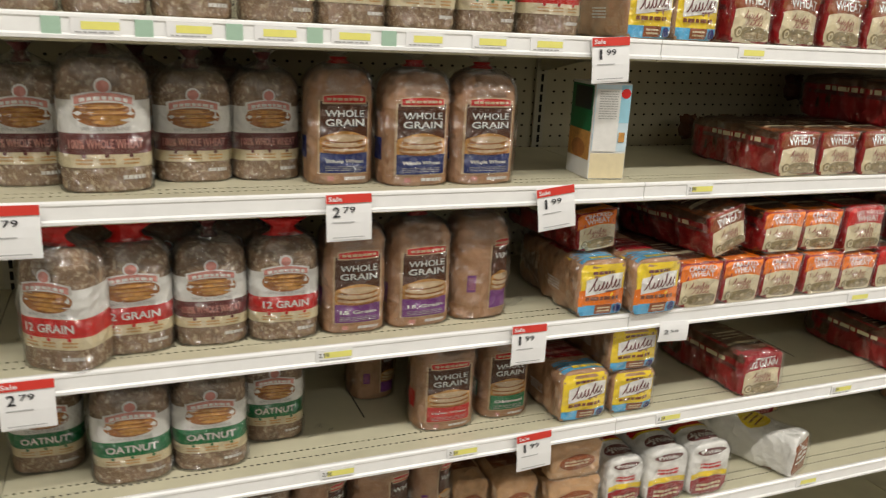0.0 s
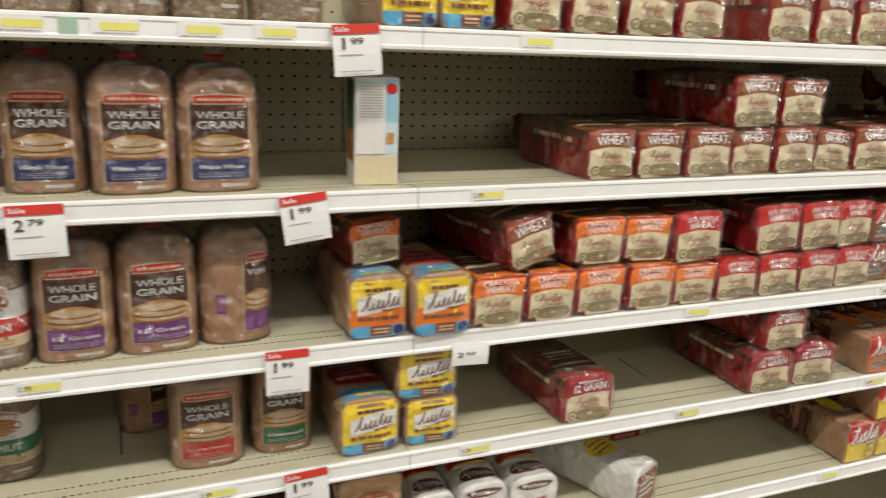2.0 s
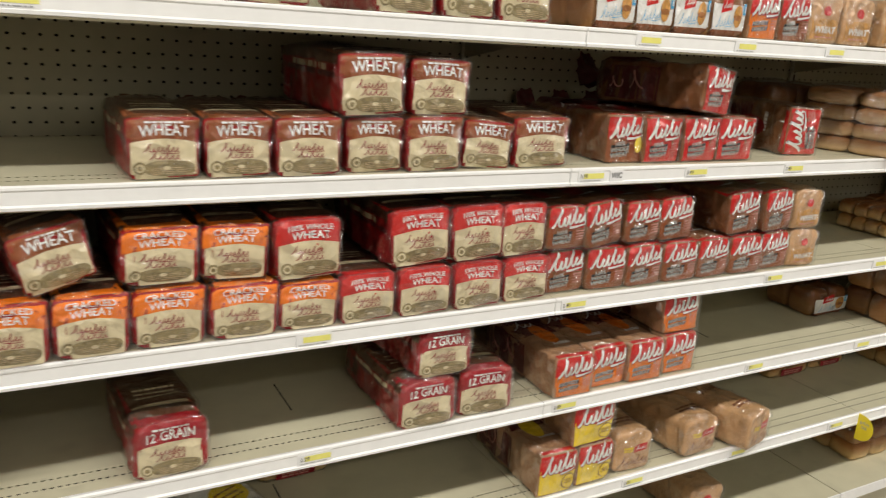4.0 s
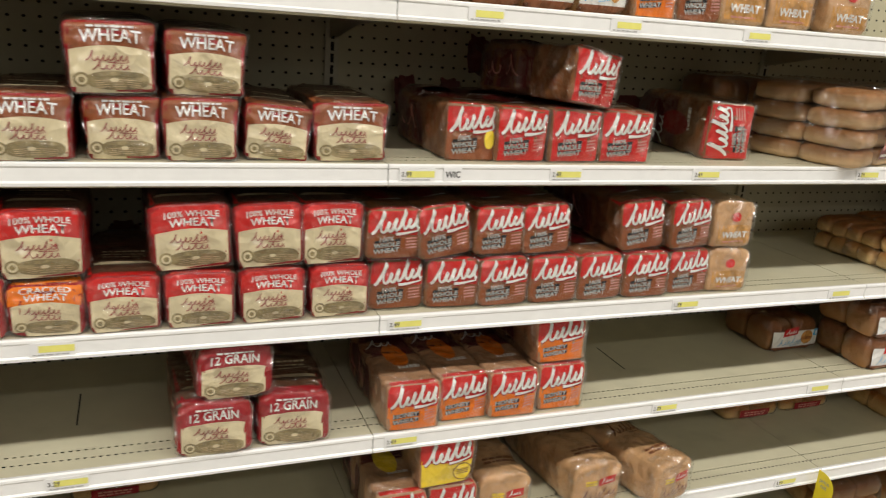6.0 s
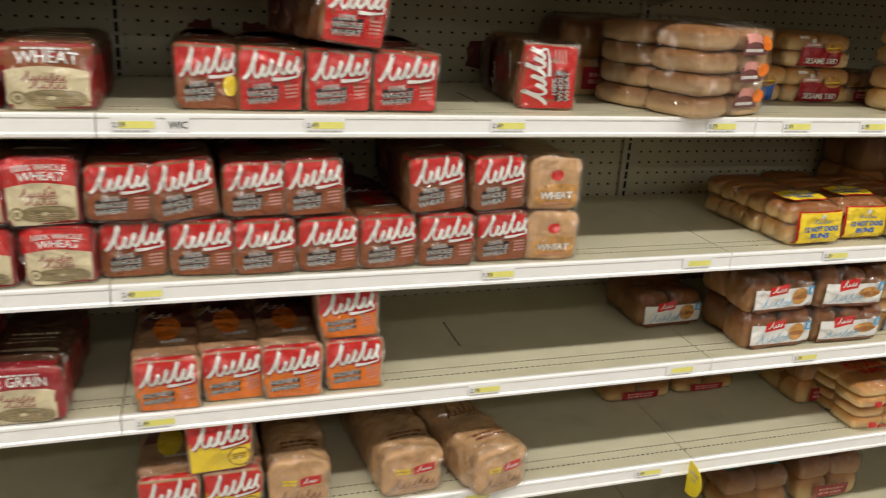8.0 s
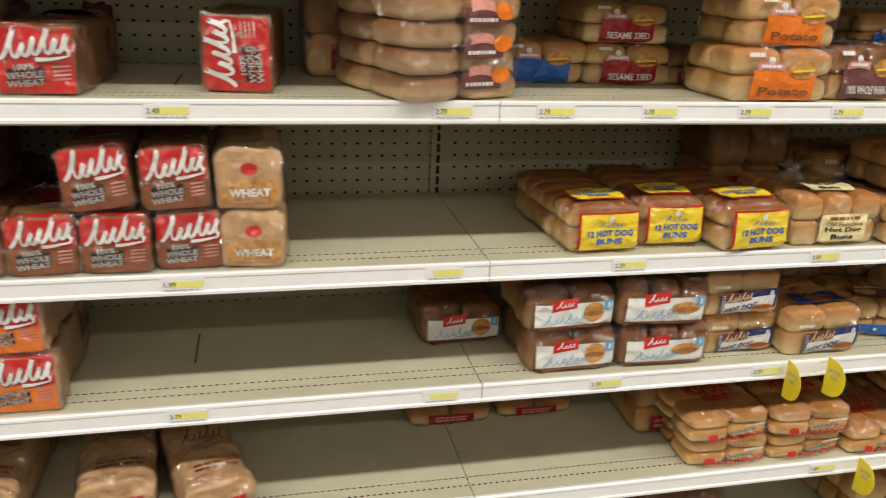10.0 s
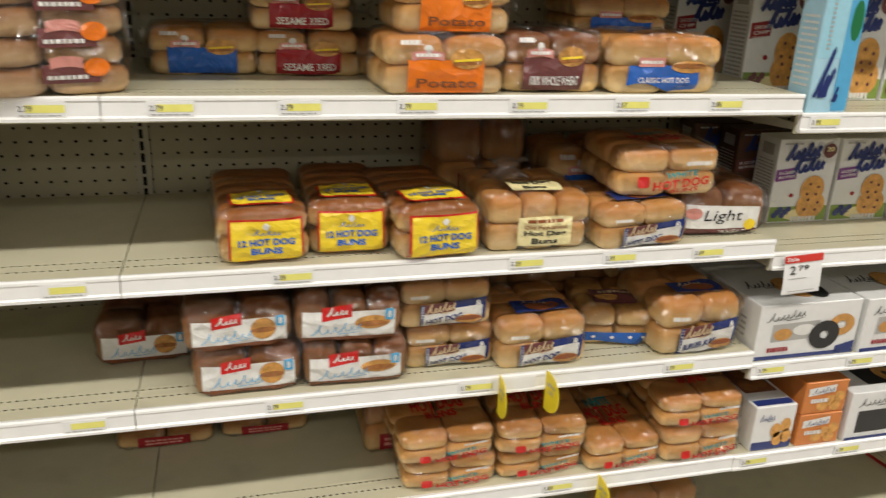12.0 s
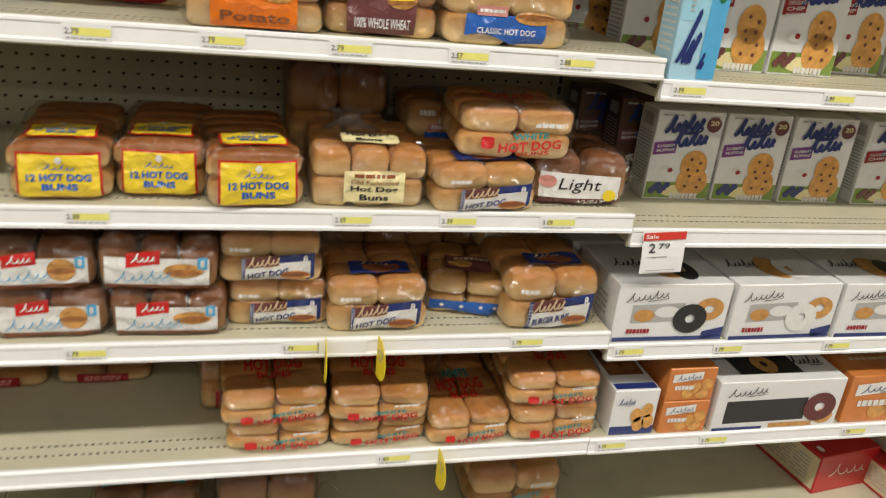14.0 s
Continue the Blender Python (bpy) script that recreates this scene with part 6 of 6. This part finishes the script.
# second shelf, middle bay
for x, y, w, h in ((0.420, 0.014, 0.116, 0.103), (0.539, 0.010, 0.116, 0.103), (0.658, 0.002, 0.121, 0.105), (0.788, 0.022, 0.114, 0.103),
                   (0.906, 0.014, 0.120, 0.105), (1.156, 0.014, 0.134, 0.105)):
    put("hearth_brown", x, y, Z2, w, h)
put("hearth_brown", 1.027, 0.022, Z2, 0.114, 0.096, ry=5)
put("hearth_brown", 0.777, 0.012, Z2 + 0.104, 0.131, 0.112, ry=-1)
put("hearth_brown", 0.914, 0.016, Z2 + 0.104, 0.126, 0.106, ry=1.5)
# second shelf, third bay
put("script_dot", 1.389, 0.036, Z2, 0.104, 0.105)
for x, w, a in ((1.490, 0.108, 0), (1.604, 0.113, 1), (1.721, 0.118, -2)):
    put("script_red", x, 0.022, Z2, w, 0.104, a)
put("script_red", 1.622, 0.016, Z2 + 0.113, 0.118, 0.105, rz=10, ry=8, rx=-2)
put("script_red", 2.068, 0.062, Z2 + 0.0625, 0.125, 0.112, rz=-8, ry=-90)
put("bun_pile", 2.375, -0.004, Z2, 0.225, 0.170, 20, d=1.2)
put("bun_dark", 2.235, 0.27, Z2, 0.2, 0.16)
put("bun_blue", 2.583, 0.215, Z2, 0.187, 0.080)
put("bun_crimson", 2.766, 0.21, Z2, 0.186, 0.078)
put("bun_crimson", 2.755, 0.215, Z2 + 0.080, 0.18, 0.075)
put("bun_dark", 2.905, 0.22, Z2, 0.1, 0.07)
put("bun_potato", 2.967, 0.0, Z2, 0.205, 0.094)
put("bun_potato", 2.985, 0.02, Z2 + 0.096, 0.19, 0.09)
put("bun_wheat", 3.163, 0.025, Z2, 0.177, 0.098)
put("bun_classic", 3.369, 0.014, Z2, 0.215, 0.096)
put("bun_classic", 3.38, 0.20, Z2, 0.215, 0.075)
put("bun_classic", 3.37, 0.20, Z2 + 0.078, 0.2, 0.075)
# second shelf, right bay
put("bites_cyan", 3.712, 0.0, R2, 0.090, 0.225, 2)
for x, y in ((3.865, 0.125), (4.022, 0.125), (4.19, 0.19), (4.36, 0.2)):
    put("bites_choc", x, y, R2, 0.15, 0.225)
for x, y in ((3.742, 0.215), (3.655, 0.36), (3.80, 0.36)):
    put("bites_choc", x, y, R2 + 0.0, 0.145, 0.225)

# third shelf, first bay
put("band_red", -1.114, 0.010, Z3, 0.128, 0.205, -30)
put("band_red", -0.986, 0.045, Z3, 0.137, 0.194)
put("band_brown", -0.854, 0.055, Z3, 0.129, 0.188)
put("band_red", -0.724, 0.045, Z3, 0.129, 0.192)
for x in (-1.05, -0.92, -0.79):
    put("band_red", x, 0.21, Z3, 0.13, 0.185)
put("framed_purple", -0.587, 0.045, Z3, 0.126, 0.207)
put("framed_purple", -0.450, 0.045, Z3, 0.134, 0.207, 3)
put("framed_side", -0.319, 0.05, Z3, 0.126, 0.212)
put("harvest_orange", -0.069, 0.006, Z3, 0.118, 0.122)
put("harvest_orange", 0.055, -0.014, Z3, 0.122, 0.124, 2)
put("hearth_orange", -0.055, 0.06, Z3 + 0.130, 0.104, 0.088, ry=-6, rz=4)
# third shelf, middle bay, lower row
for x, y, w, h in ((0.178, -0.006, 0.116, 0.107), (0.298, -0.004, 0.114, 0.107), (0.419, 0.0, 0.119, 0.105), (0.545, 0.005, 0.120, 0.102), (0.664, 0.006, 0.113, 0.092)):
    put("hearth_orange", x, y, Z3, w, h)
for x, y, w in ((0.781, 0.002, 0.117), (0.902, -0.002, 0.118), (1.025, 0.0, 0.118), (1.146, 0.010, 0.114)):
    put("hearth_red", x, y, Z3, w, 0.098)
# upper row
put("hearth_brown", 0.262, 0.010, Z3 + 0.120, 0.116, 0.102, ry=-13, rz=10)
put("hearth_orange", 0.408, 0.012, Z3 + 0.110, 0.124, 0.100)
put("hearth_orange", 0.532, 0.014, Z3 + 0.106, 0.116, 0.100, ry=1)
put("hearth_red", 0.664, 0.010, Z3 + 0.097, 0.130, 0.112)
put("hearth_red", 0.892, 0.010, Z3 + 0.102, 0.133, 0.113, ry=-2)
put("hearth_red", 1.020, 0.012, Z3 + 0.102, 0.120, 0.113, ry=-2)
put("hearth_red", 1.130, 0.014, Z3 + 0.102, 0.116, 0.112)
# third bay
for x, y in ((1.259, 0.026), (1.369, 0.020), (1.476, 0.014), (1.587, 0.012), (1.698, 0.012), (1.809, 0.012), (1.924, 0.016)):
    put("script_brown", x, y, Z3, 0.110, 0.099, rz=(x * 37) % 5 - 2.5)
put("wheat_plain", 2.027, 0.010, Z3, 0.110, 0.099)
for x, a, h in ((1.243, 1, 0.096), (1.349, -6, 0.102), (1.460, 0, 0.096), (1.563, -2, 0.101), (1.792, -5, 0.106), (1.910, -2, 0.105)):
    put("script_brown", x, 0.018, Z3 + 0.105, 0.108, h, rz=2, ry=a)
put("wheat_plain", 2.024, 0.016, Z3 + 0.102, 0.112, 0.104)
# fourth bay
put("bun_yellow", 2.670, 0.026, Z3, 0.146, 0.090, 4)
put("bun_yellow", 2.817, 0.048, Z3, 0.138, 0.092)
put("bun_yellow", 2.972, 0.002, Z3, 0.150, 0.094, 7)
put("bun_village", 3.160, 0.014, Z3, 0.192, 0.100)
put("bun_dark", 3.13, 0.29, Z3, 0.19, 0.19)
put("bun_ball", 3.367, 0.0, Z3, 0.185, 0.082, 6)
put("bun_white", 3.420, 0.030, Z3 + 0.090, 0.205, 0.090, rz=-2)
put("bun_light", 3.560, 0.045, Z3, 0.185, 0.095, -4)
put("bun_blue", 3.36, 0.24, Z3, 0.2, 0.13)
# right bay
for x, y in ((3.837, 0.168), (3.996, 0.166), (4.158, 0.162)):
    put("bites_blue", x, y, R3, 0.153, 0.190)
put("bites_choc", 4.345, 0.158, R3, 0.155, 0.190)
for x in (3.80, 3.96, 4.12):
    put("bites_brown", x, 0.26, R3, 0.153, 0.190)
put("bites_brown", 3.74, 0.345, R3, 0.153, 0.190)

# fourth shelf, first bay
put("band_green", -1.148, 0.125, Z4, 0.125, 0.18)
put("band_green", -1.002, 0.044, Z4, 0.136, 0.190)
put("band_green", -0.864, 0.048, Z4, 0.136, 0.190)
put("band_green", -0.734, 0.115, Z4, 0.122, 0.185)
put("framed_side", -0.485, 0.235, Z4, 0.10, 0.145)
put("framed_red", -0.380, 0.055, Z4, 0.134, 0.196)
put("framed_green", -0.234, 0.072, Z4, 0.118, 0.196)
put("harvest_yellow", -0.077, 0.018, Z4, 0.124, 0.118, 2)
put("harvest_yellow", 0.053, 0.020, Z4, 0.114, 0.104)
put("harvest_yellow", 0.040, 0.018, Z4 + 0.106, 0.128, 0.104)
# middle bay
put("hearth_grain", 0.414, 0.002, Z4, 0.126, 0.108, 3)
put("hearth_grain", 0.921, 0.0, Z4, 0.128, 0.104, 2)
put("hearth_grain", 1.064, 0.0, Z4, 0.130, 0.106, 0)
put("hearth_grain", 0.957, 0.010, Z4 + 0.106, 0.128, 0.100, 2, ry=1)
# third bay
for x, y, h in ((1.298, 0.002, 0.103), (1.413, 0.016, 0.103), (1.520, 0.006, 0.106), (1.638, 0.016, 0.106)):
    put("script_orange", x, y, Z4, 0.112, h, rz=2)
put("script_orange", 1.628, 0.016, Z4 + 0.110, 0.114, 0.100, ry=-3)
# fourth bay
put("bun_delight", 2.442, 0.178, Z4, 0.172, 0.082)
put("bun_delight", 2.631, 0.026, Z4, 0.183, 0.088)
put("bun_delight_dog", 2.822, 0.020, Z4, 0.190, 0.086, -2)
put("bun_delight", 2.619, 0.024, Z4 + 0.091, 0.182, 0.084, rz=2)
put("bun_delight_dog", 2.808, 0.018, Z4 + 0.089, 0.190, 0.092, ry=2)
put("bun_ball", 3.012, 0.055, Z4, 0.176, 0.088)
put("bun_ball", 2.997, 0.045, Z4 + 0.092, 0.176, 0.092)
put("bun_ball", 3.192, 0.022, Z4, 0.182, 0.100, 2)
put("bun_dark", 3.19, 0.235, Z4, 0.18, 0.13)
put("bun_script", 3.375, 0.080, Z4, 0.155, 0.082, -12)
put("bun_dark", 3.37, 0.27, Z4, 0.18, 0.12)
put("bun_burger", 3.533, 0.014, Z4, 0.185, 0.120, 3)
put("bun_burger", 3.52, 0.24, Z4, 0.18, 0.15)
# right bay
put("donut_dark", 3.790, 0.006, R4, 0.252, 0.128)
put("donut_pale", 4.050, 0.002, R4, 0.250, 0.128, 1)
put("donut_dark", 4.308, 0.0, R4, 0.250, 0.128)
for x in (3.775, 4.035, 4.295):
    put("donut_pale", x, 0.225, R4, 0.25, 0.128)

# fifth shelf
put("band_purple", -1.04, 0.11, Z5, 0.125, 0.18)
put("band_purple", -0.901, 0.10, Z5, 0.120, 0.175)
put("band_purple", -0.766, 0.08, Z5, 0.126, 0.182)
put("framed_side", -0.645, 0.075, Z5, 0.112, 0.20)
put("framed_side", -0.512, 0.070, Z5, 0.130, 0.195)
put("framed_side", -0.395, 0.075, Z5, 0.095, 0.205)
put("wheat_oval", -0.30, 0.09, Z5, 0.09, 0.10)
put("wheat_oval", -0.195, 0.06, Z5, 0.105, 0.105)
put("wheat_oval", -0.060, 0.035, Z5, 0.140, 0.098)
put("wheat_oval", -0.068, 0.030, Z5 + 0.100, 0.138, 0.095)
put("white_pack", 0.072, 0.03, Z5, 0.10, 0.125)
put("white_pack", 0.180, 0.014, Z5, 0.116, 0.140)
put("white_pack", 0.300, 0.006, Z5, 0.118, 0.140)
put("long_white", 0.600, 0.012, Z5, 0.105, 0.108, 24)
put("bun_dark", 0.74, 0.30, Z5, 0.17, 0.07)
put("script_gold", 1.290, 0.006, Z5, 0.112, 0.112)
put("script_gold", 1.407, 0.010, Z5, 0.112, 0.110)
put("script_gold", 1.388, 0.008, Z5 + 0.114, 0.122, 0.108, ry=-3)
put("rustic", 1.534, 0.016, Z5, 0.125, 0.108)
put("rustic", 1.765, 0.010, Z5, 0.138, 0.105, 6)
put("rustic", 1.950, -0.022, Z5, 0.132, 0.105, 16)
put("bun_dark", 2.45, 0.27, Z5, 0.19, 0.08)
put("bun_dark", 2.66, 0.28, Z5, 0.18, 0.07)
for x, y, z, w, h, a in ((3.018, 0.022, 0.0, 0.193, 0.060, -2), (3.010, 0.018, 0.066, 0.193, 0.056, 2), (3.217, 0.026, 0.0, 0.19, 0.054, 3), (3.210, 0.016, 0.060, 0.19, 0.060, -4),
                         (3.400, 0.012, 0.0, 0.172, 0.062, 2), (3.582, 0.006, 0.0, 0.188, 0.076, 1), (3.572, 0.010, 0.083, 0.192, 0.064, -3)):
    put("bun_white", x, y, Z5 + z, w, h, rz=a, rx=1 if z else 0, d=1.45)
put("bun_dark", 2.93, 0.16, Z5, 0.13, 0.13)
put("mini_box", 3.755, 0.006, R5, 0.104, 0.112)
put("pop_box", 3.876, 0.004, R5, 0.112, 0.080)
put("pop_box", 3.876, 0.006, R5 + 0.081, 0.112, 0.080)
put("donut_window", 4.105, 0.0, R5, 0.320, 0.125)
put("donut_window", 4.09, 0.21, R5, 0.320, 0.14)
put("pop_box", 4.385, 0.004, R5, 0.20, 0.125)

# bottom deck
put("bun_white", 3.560, 0.10, BASE, 0.21, 0.125)
put("bun_dark", 3.0, 0.12, BASE, 0.2, 0.13)
put("bun_teal", 2.75, 0.11, BASE, 0.2, 0.12)
put("wheat_plain", 1.90, 0.06, BASE, 0.13, 0.12)
put("red_box", 4.46, 0.10, BASE, 0.2, 0.115, 8)
put("red_box", 4.66, 0.02, BASE, 0.22, 0.085, 6)
put("red_box", 4.70, 0.03, BASE + 0.087, 0.22, 0.05, 4)

# ---- price labels on the rails ----


def price_label(x, z, price="", w=0.068):
    r = root("price_label", "small white shelf price label with a yellow field", "price label", "price labels on the rails")
    r.matrix_basis = pose(x, -0.0075, z)
    part("card", Geo().box(-w / 2, w / 2, -0.0004, 0.0012, -0.029, -0.006), CARD, r, smooth=False)
    flat_rect("yellow_field", -w * 0.30, w * 0.48, -0.0220, -0.0105, -0.0010, YELLOW, r)
    g, rnd = Geo(), random.Random(int(x * 100))
    a = -w * 0.42
    while a < w * 0.38:
        b = min(a + rnd.uniform(0.004, 0.012), w * 0.42)
        g.add([(a, -0.0010, -0.0270), (b, -0.0010, -0.0270), (b, -0.0010, -0.0250), (a, -0.0010, -0.0250)], [(0, 1, 2, 3)])
        a = b + 0.002
    part("small_print", g, GREYINK, r, smooth=False)
    if price:
        flat_words("price", price, -w * 0.30, -0.0016, -0.0160, w * 0.28, 0.0085, PRICEINK, r)


def rail_labels(z, entries, w=0.068):
    for x, price in entries:
        price_label(x, z, price, w)


rail_labels(Z1, ((-1.012, ""), (-0.879, ""), (-0.747, ""), (-0.623, ""), (-0.493, ""), (-0.370, ""), (-0.254, ""), (0.223, ""), (1.380, ""), (1.665, ""), (1.973, "")))
rail_labels(Z2, ((0.140, "2.99"), (1.273, "2.99"), (1.575, "2.49"), (1.906, "2.49"), (2.357, "2.79"), (2.537, "2.79"), (2.730, "2.79"), (2.919, "2.79"), (3.112, "2.79"), (3.304, "2.57"), (3.491, "2.88")))
rail_labels(R2, ((3.710, "2.99"), (4.02, "2.99")))
rail_labels(Z3, ((-0.645, "2.99"), (0.670, ""), (1.268, "2.49"), (1.910, "1.99"), (2.354, ""), (2.710, "2.39"), (3.130, "2.39"), (3.317, "2.39"), (3.505, "3.09")))
rail_labels(Z4, ((-0.637, "2.95"), (-0.373, "2.99"), (0.142, "3.29"), (0.678, "3.29"), (1.276, "2.49"), (1.902, "2.79"), (2.357, ""), (2.690, "2.79"), (3.048, "2.79"), (3.481, "2.79")))
rail_labels(R4, ((3.703, "3.79"), (3.929, "3.79"), (4.195, "3.79")))
rail_labels(Z5, ((1.172, ""), (1.526, "2.49"), (1.90, ""), (2.319, "2.99"), (3.24, "1.89"), (0.62, "")))
rail_labels(R5, ((3.709, "3.79"), (3.955, "3.79"), (4.320, "3.79")))


def rail_card(x, z, w, material, label, words=""):
    r = root("shelf_card", label, "card")
    r.matrix_basis = pose(x, -0.0075, z)
    part("card", Geo().box(-w / 2, w / 2, -0.0004, 0.0012, -0.030, -0.005), material, r, smooth=False)
    if words:
        flat_words("lettering", words, 0, -0.0012, -0.0165, w * 0.8, 0.012, INK, r)


rail_card(1.341, Z2, 0.036, CARD, "white card with black letters on the rail", "WIC")
rail_card(3.125, Z4, 0.09, CARD, "blank white card on the rail")
for x in (-1.072, -0.945, -0.812, -0.684, -0.557):
    rail_card(x, Z1, 0.026, GREENCARD, "pale green card between the price labels")


def sale_tag(x, z, price, w=0.082, h=0.084, lean=0.0, red=True):
    """A card that hangs from the rail: red head, large price, small print."""
    r = root("sale_tag", "white hanging sale tag with a red head and black price" if red else "plain white hanging price tag", "price tag", "hanging sale tags")
    r.matrix_basis = pose(x, -0.0115, z, -4, lean, 0)
    n = 5
    g = Geo().loft([[(-w / 2, -0.003 * math.sin(math.pi * i / n) - 0.0004, -h * i / n), (w / 2, -0.003 * math.sin(math.pi * i / n) - 0.0004, -h * i / n),
                     (w / 2, -0.003 * math.sin(math.pi * i / n) + 0.0005, -h * i / n), (-w / 2, -0.003 * math.sin(math.pi * i / n) + 0.0005, -h * i / n)] for i in range(n + 1)])
    part("card", g, CARD, r, smooth=False)
    if red:
        flat_rect("red_head", -w / 2, w / 2, -h * 0.19, -0.0004, -0.0042, SALE_RED, r)
        flat_words("head_lettering", "Sale", -w * 0.30, -0.0050, -h * 0.095, w * 0.30, h * 0.10, CARD, r)
    dollars, cents = price.split(".")
    top = -h * 0.37 if red else -h * 0.5
    flat_words("large_figure", dollars, -w * 0.28, -0.0050, top, w * 0.16 if dollars != "1" else w * 0.062, h * 0.22, INK, r)
    flat_words("small_figure", cents, 0.0, -0.0050, top + h * 0.04, w * 0.27, h * 0.13, INK, r)
    for k in (0.58, 0.90) if red else ():
        flat_rect("small_print", -w * 0.38, w * (0.32 if k > 0.8 else 0.1), -h * (k + 0.02), -h * k, -0.0045, GREYINK, r)


sale_tag(-0.123, Z1 + 0.002, "1.99", lean=-4)
sale_tag(-1.150, Z2, "2.79")
sale_tag(-0.625, Z2, "2.79", lean=-1)
sale_tag(-0.214, Z2, "1.99", lean=-7)
sale_tag(-1.152, Z3, "2.79")
sale_tag(-0.244, Z3 + 0.004, "1.99", 0.078)
sale_tag(0.118, Z3 - 0.024, "2.50", 0.078, 0.046, 3, False)
sale_tag(-0.212, Z4 + 0.004, "1.99", 0.082, lean=-3)
sale_tag(3.722, R3 - 0.002, "2.79", 0.088, lean=-3)
sale_tag(4.355, R3, "2.79", 0.085)
sale_tag(4.44, R4 - 0.004, "2.79", 0.085)


def price_flag(x, z, turn=0.0):
    """A round-ended yellow plastic flag standing out from the rail."""
    r = root("price_flag", "round-ended yellow plastic price cut flag on the rail", "sign", "yellow price flags")
    r.matrix_basis = pose(x, -0.010, z, 0, 0, turn)
    w, h, pts = 0.052, 0.084, []
    for i in range(25):
        a = math.pi * i / 24
        pts.append((w * (0.12 + 0.88 * math.sin(a) ** 0.8), -h / 2 - 0.5 * h * math.cos(math.pi - a)))
    g = Geo()
    g.loft([[(0, y, 0.0)] + [(u, y, v) for u, v in pts] + [(0, y, -h)] for y in (-0.0006, 0.0006)])
    part("flag", g, FLAGYEL, r, smooth=False)
    flat_words("lettering", "price\ncut", w * 0.45, -0.0016, -h * 0.36, w * 0.55, h * 0.30, GREYINK, r)


price_flag(2.425, Z5 + 0.004, -88)
price_flag(3.094, Z4 + 0.008, -92)
price_flag(3.190, Z4 + 0.008, -82)
price_flag(3.330, Z5 + 0.004, -84)
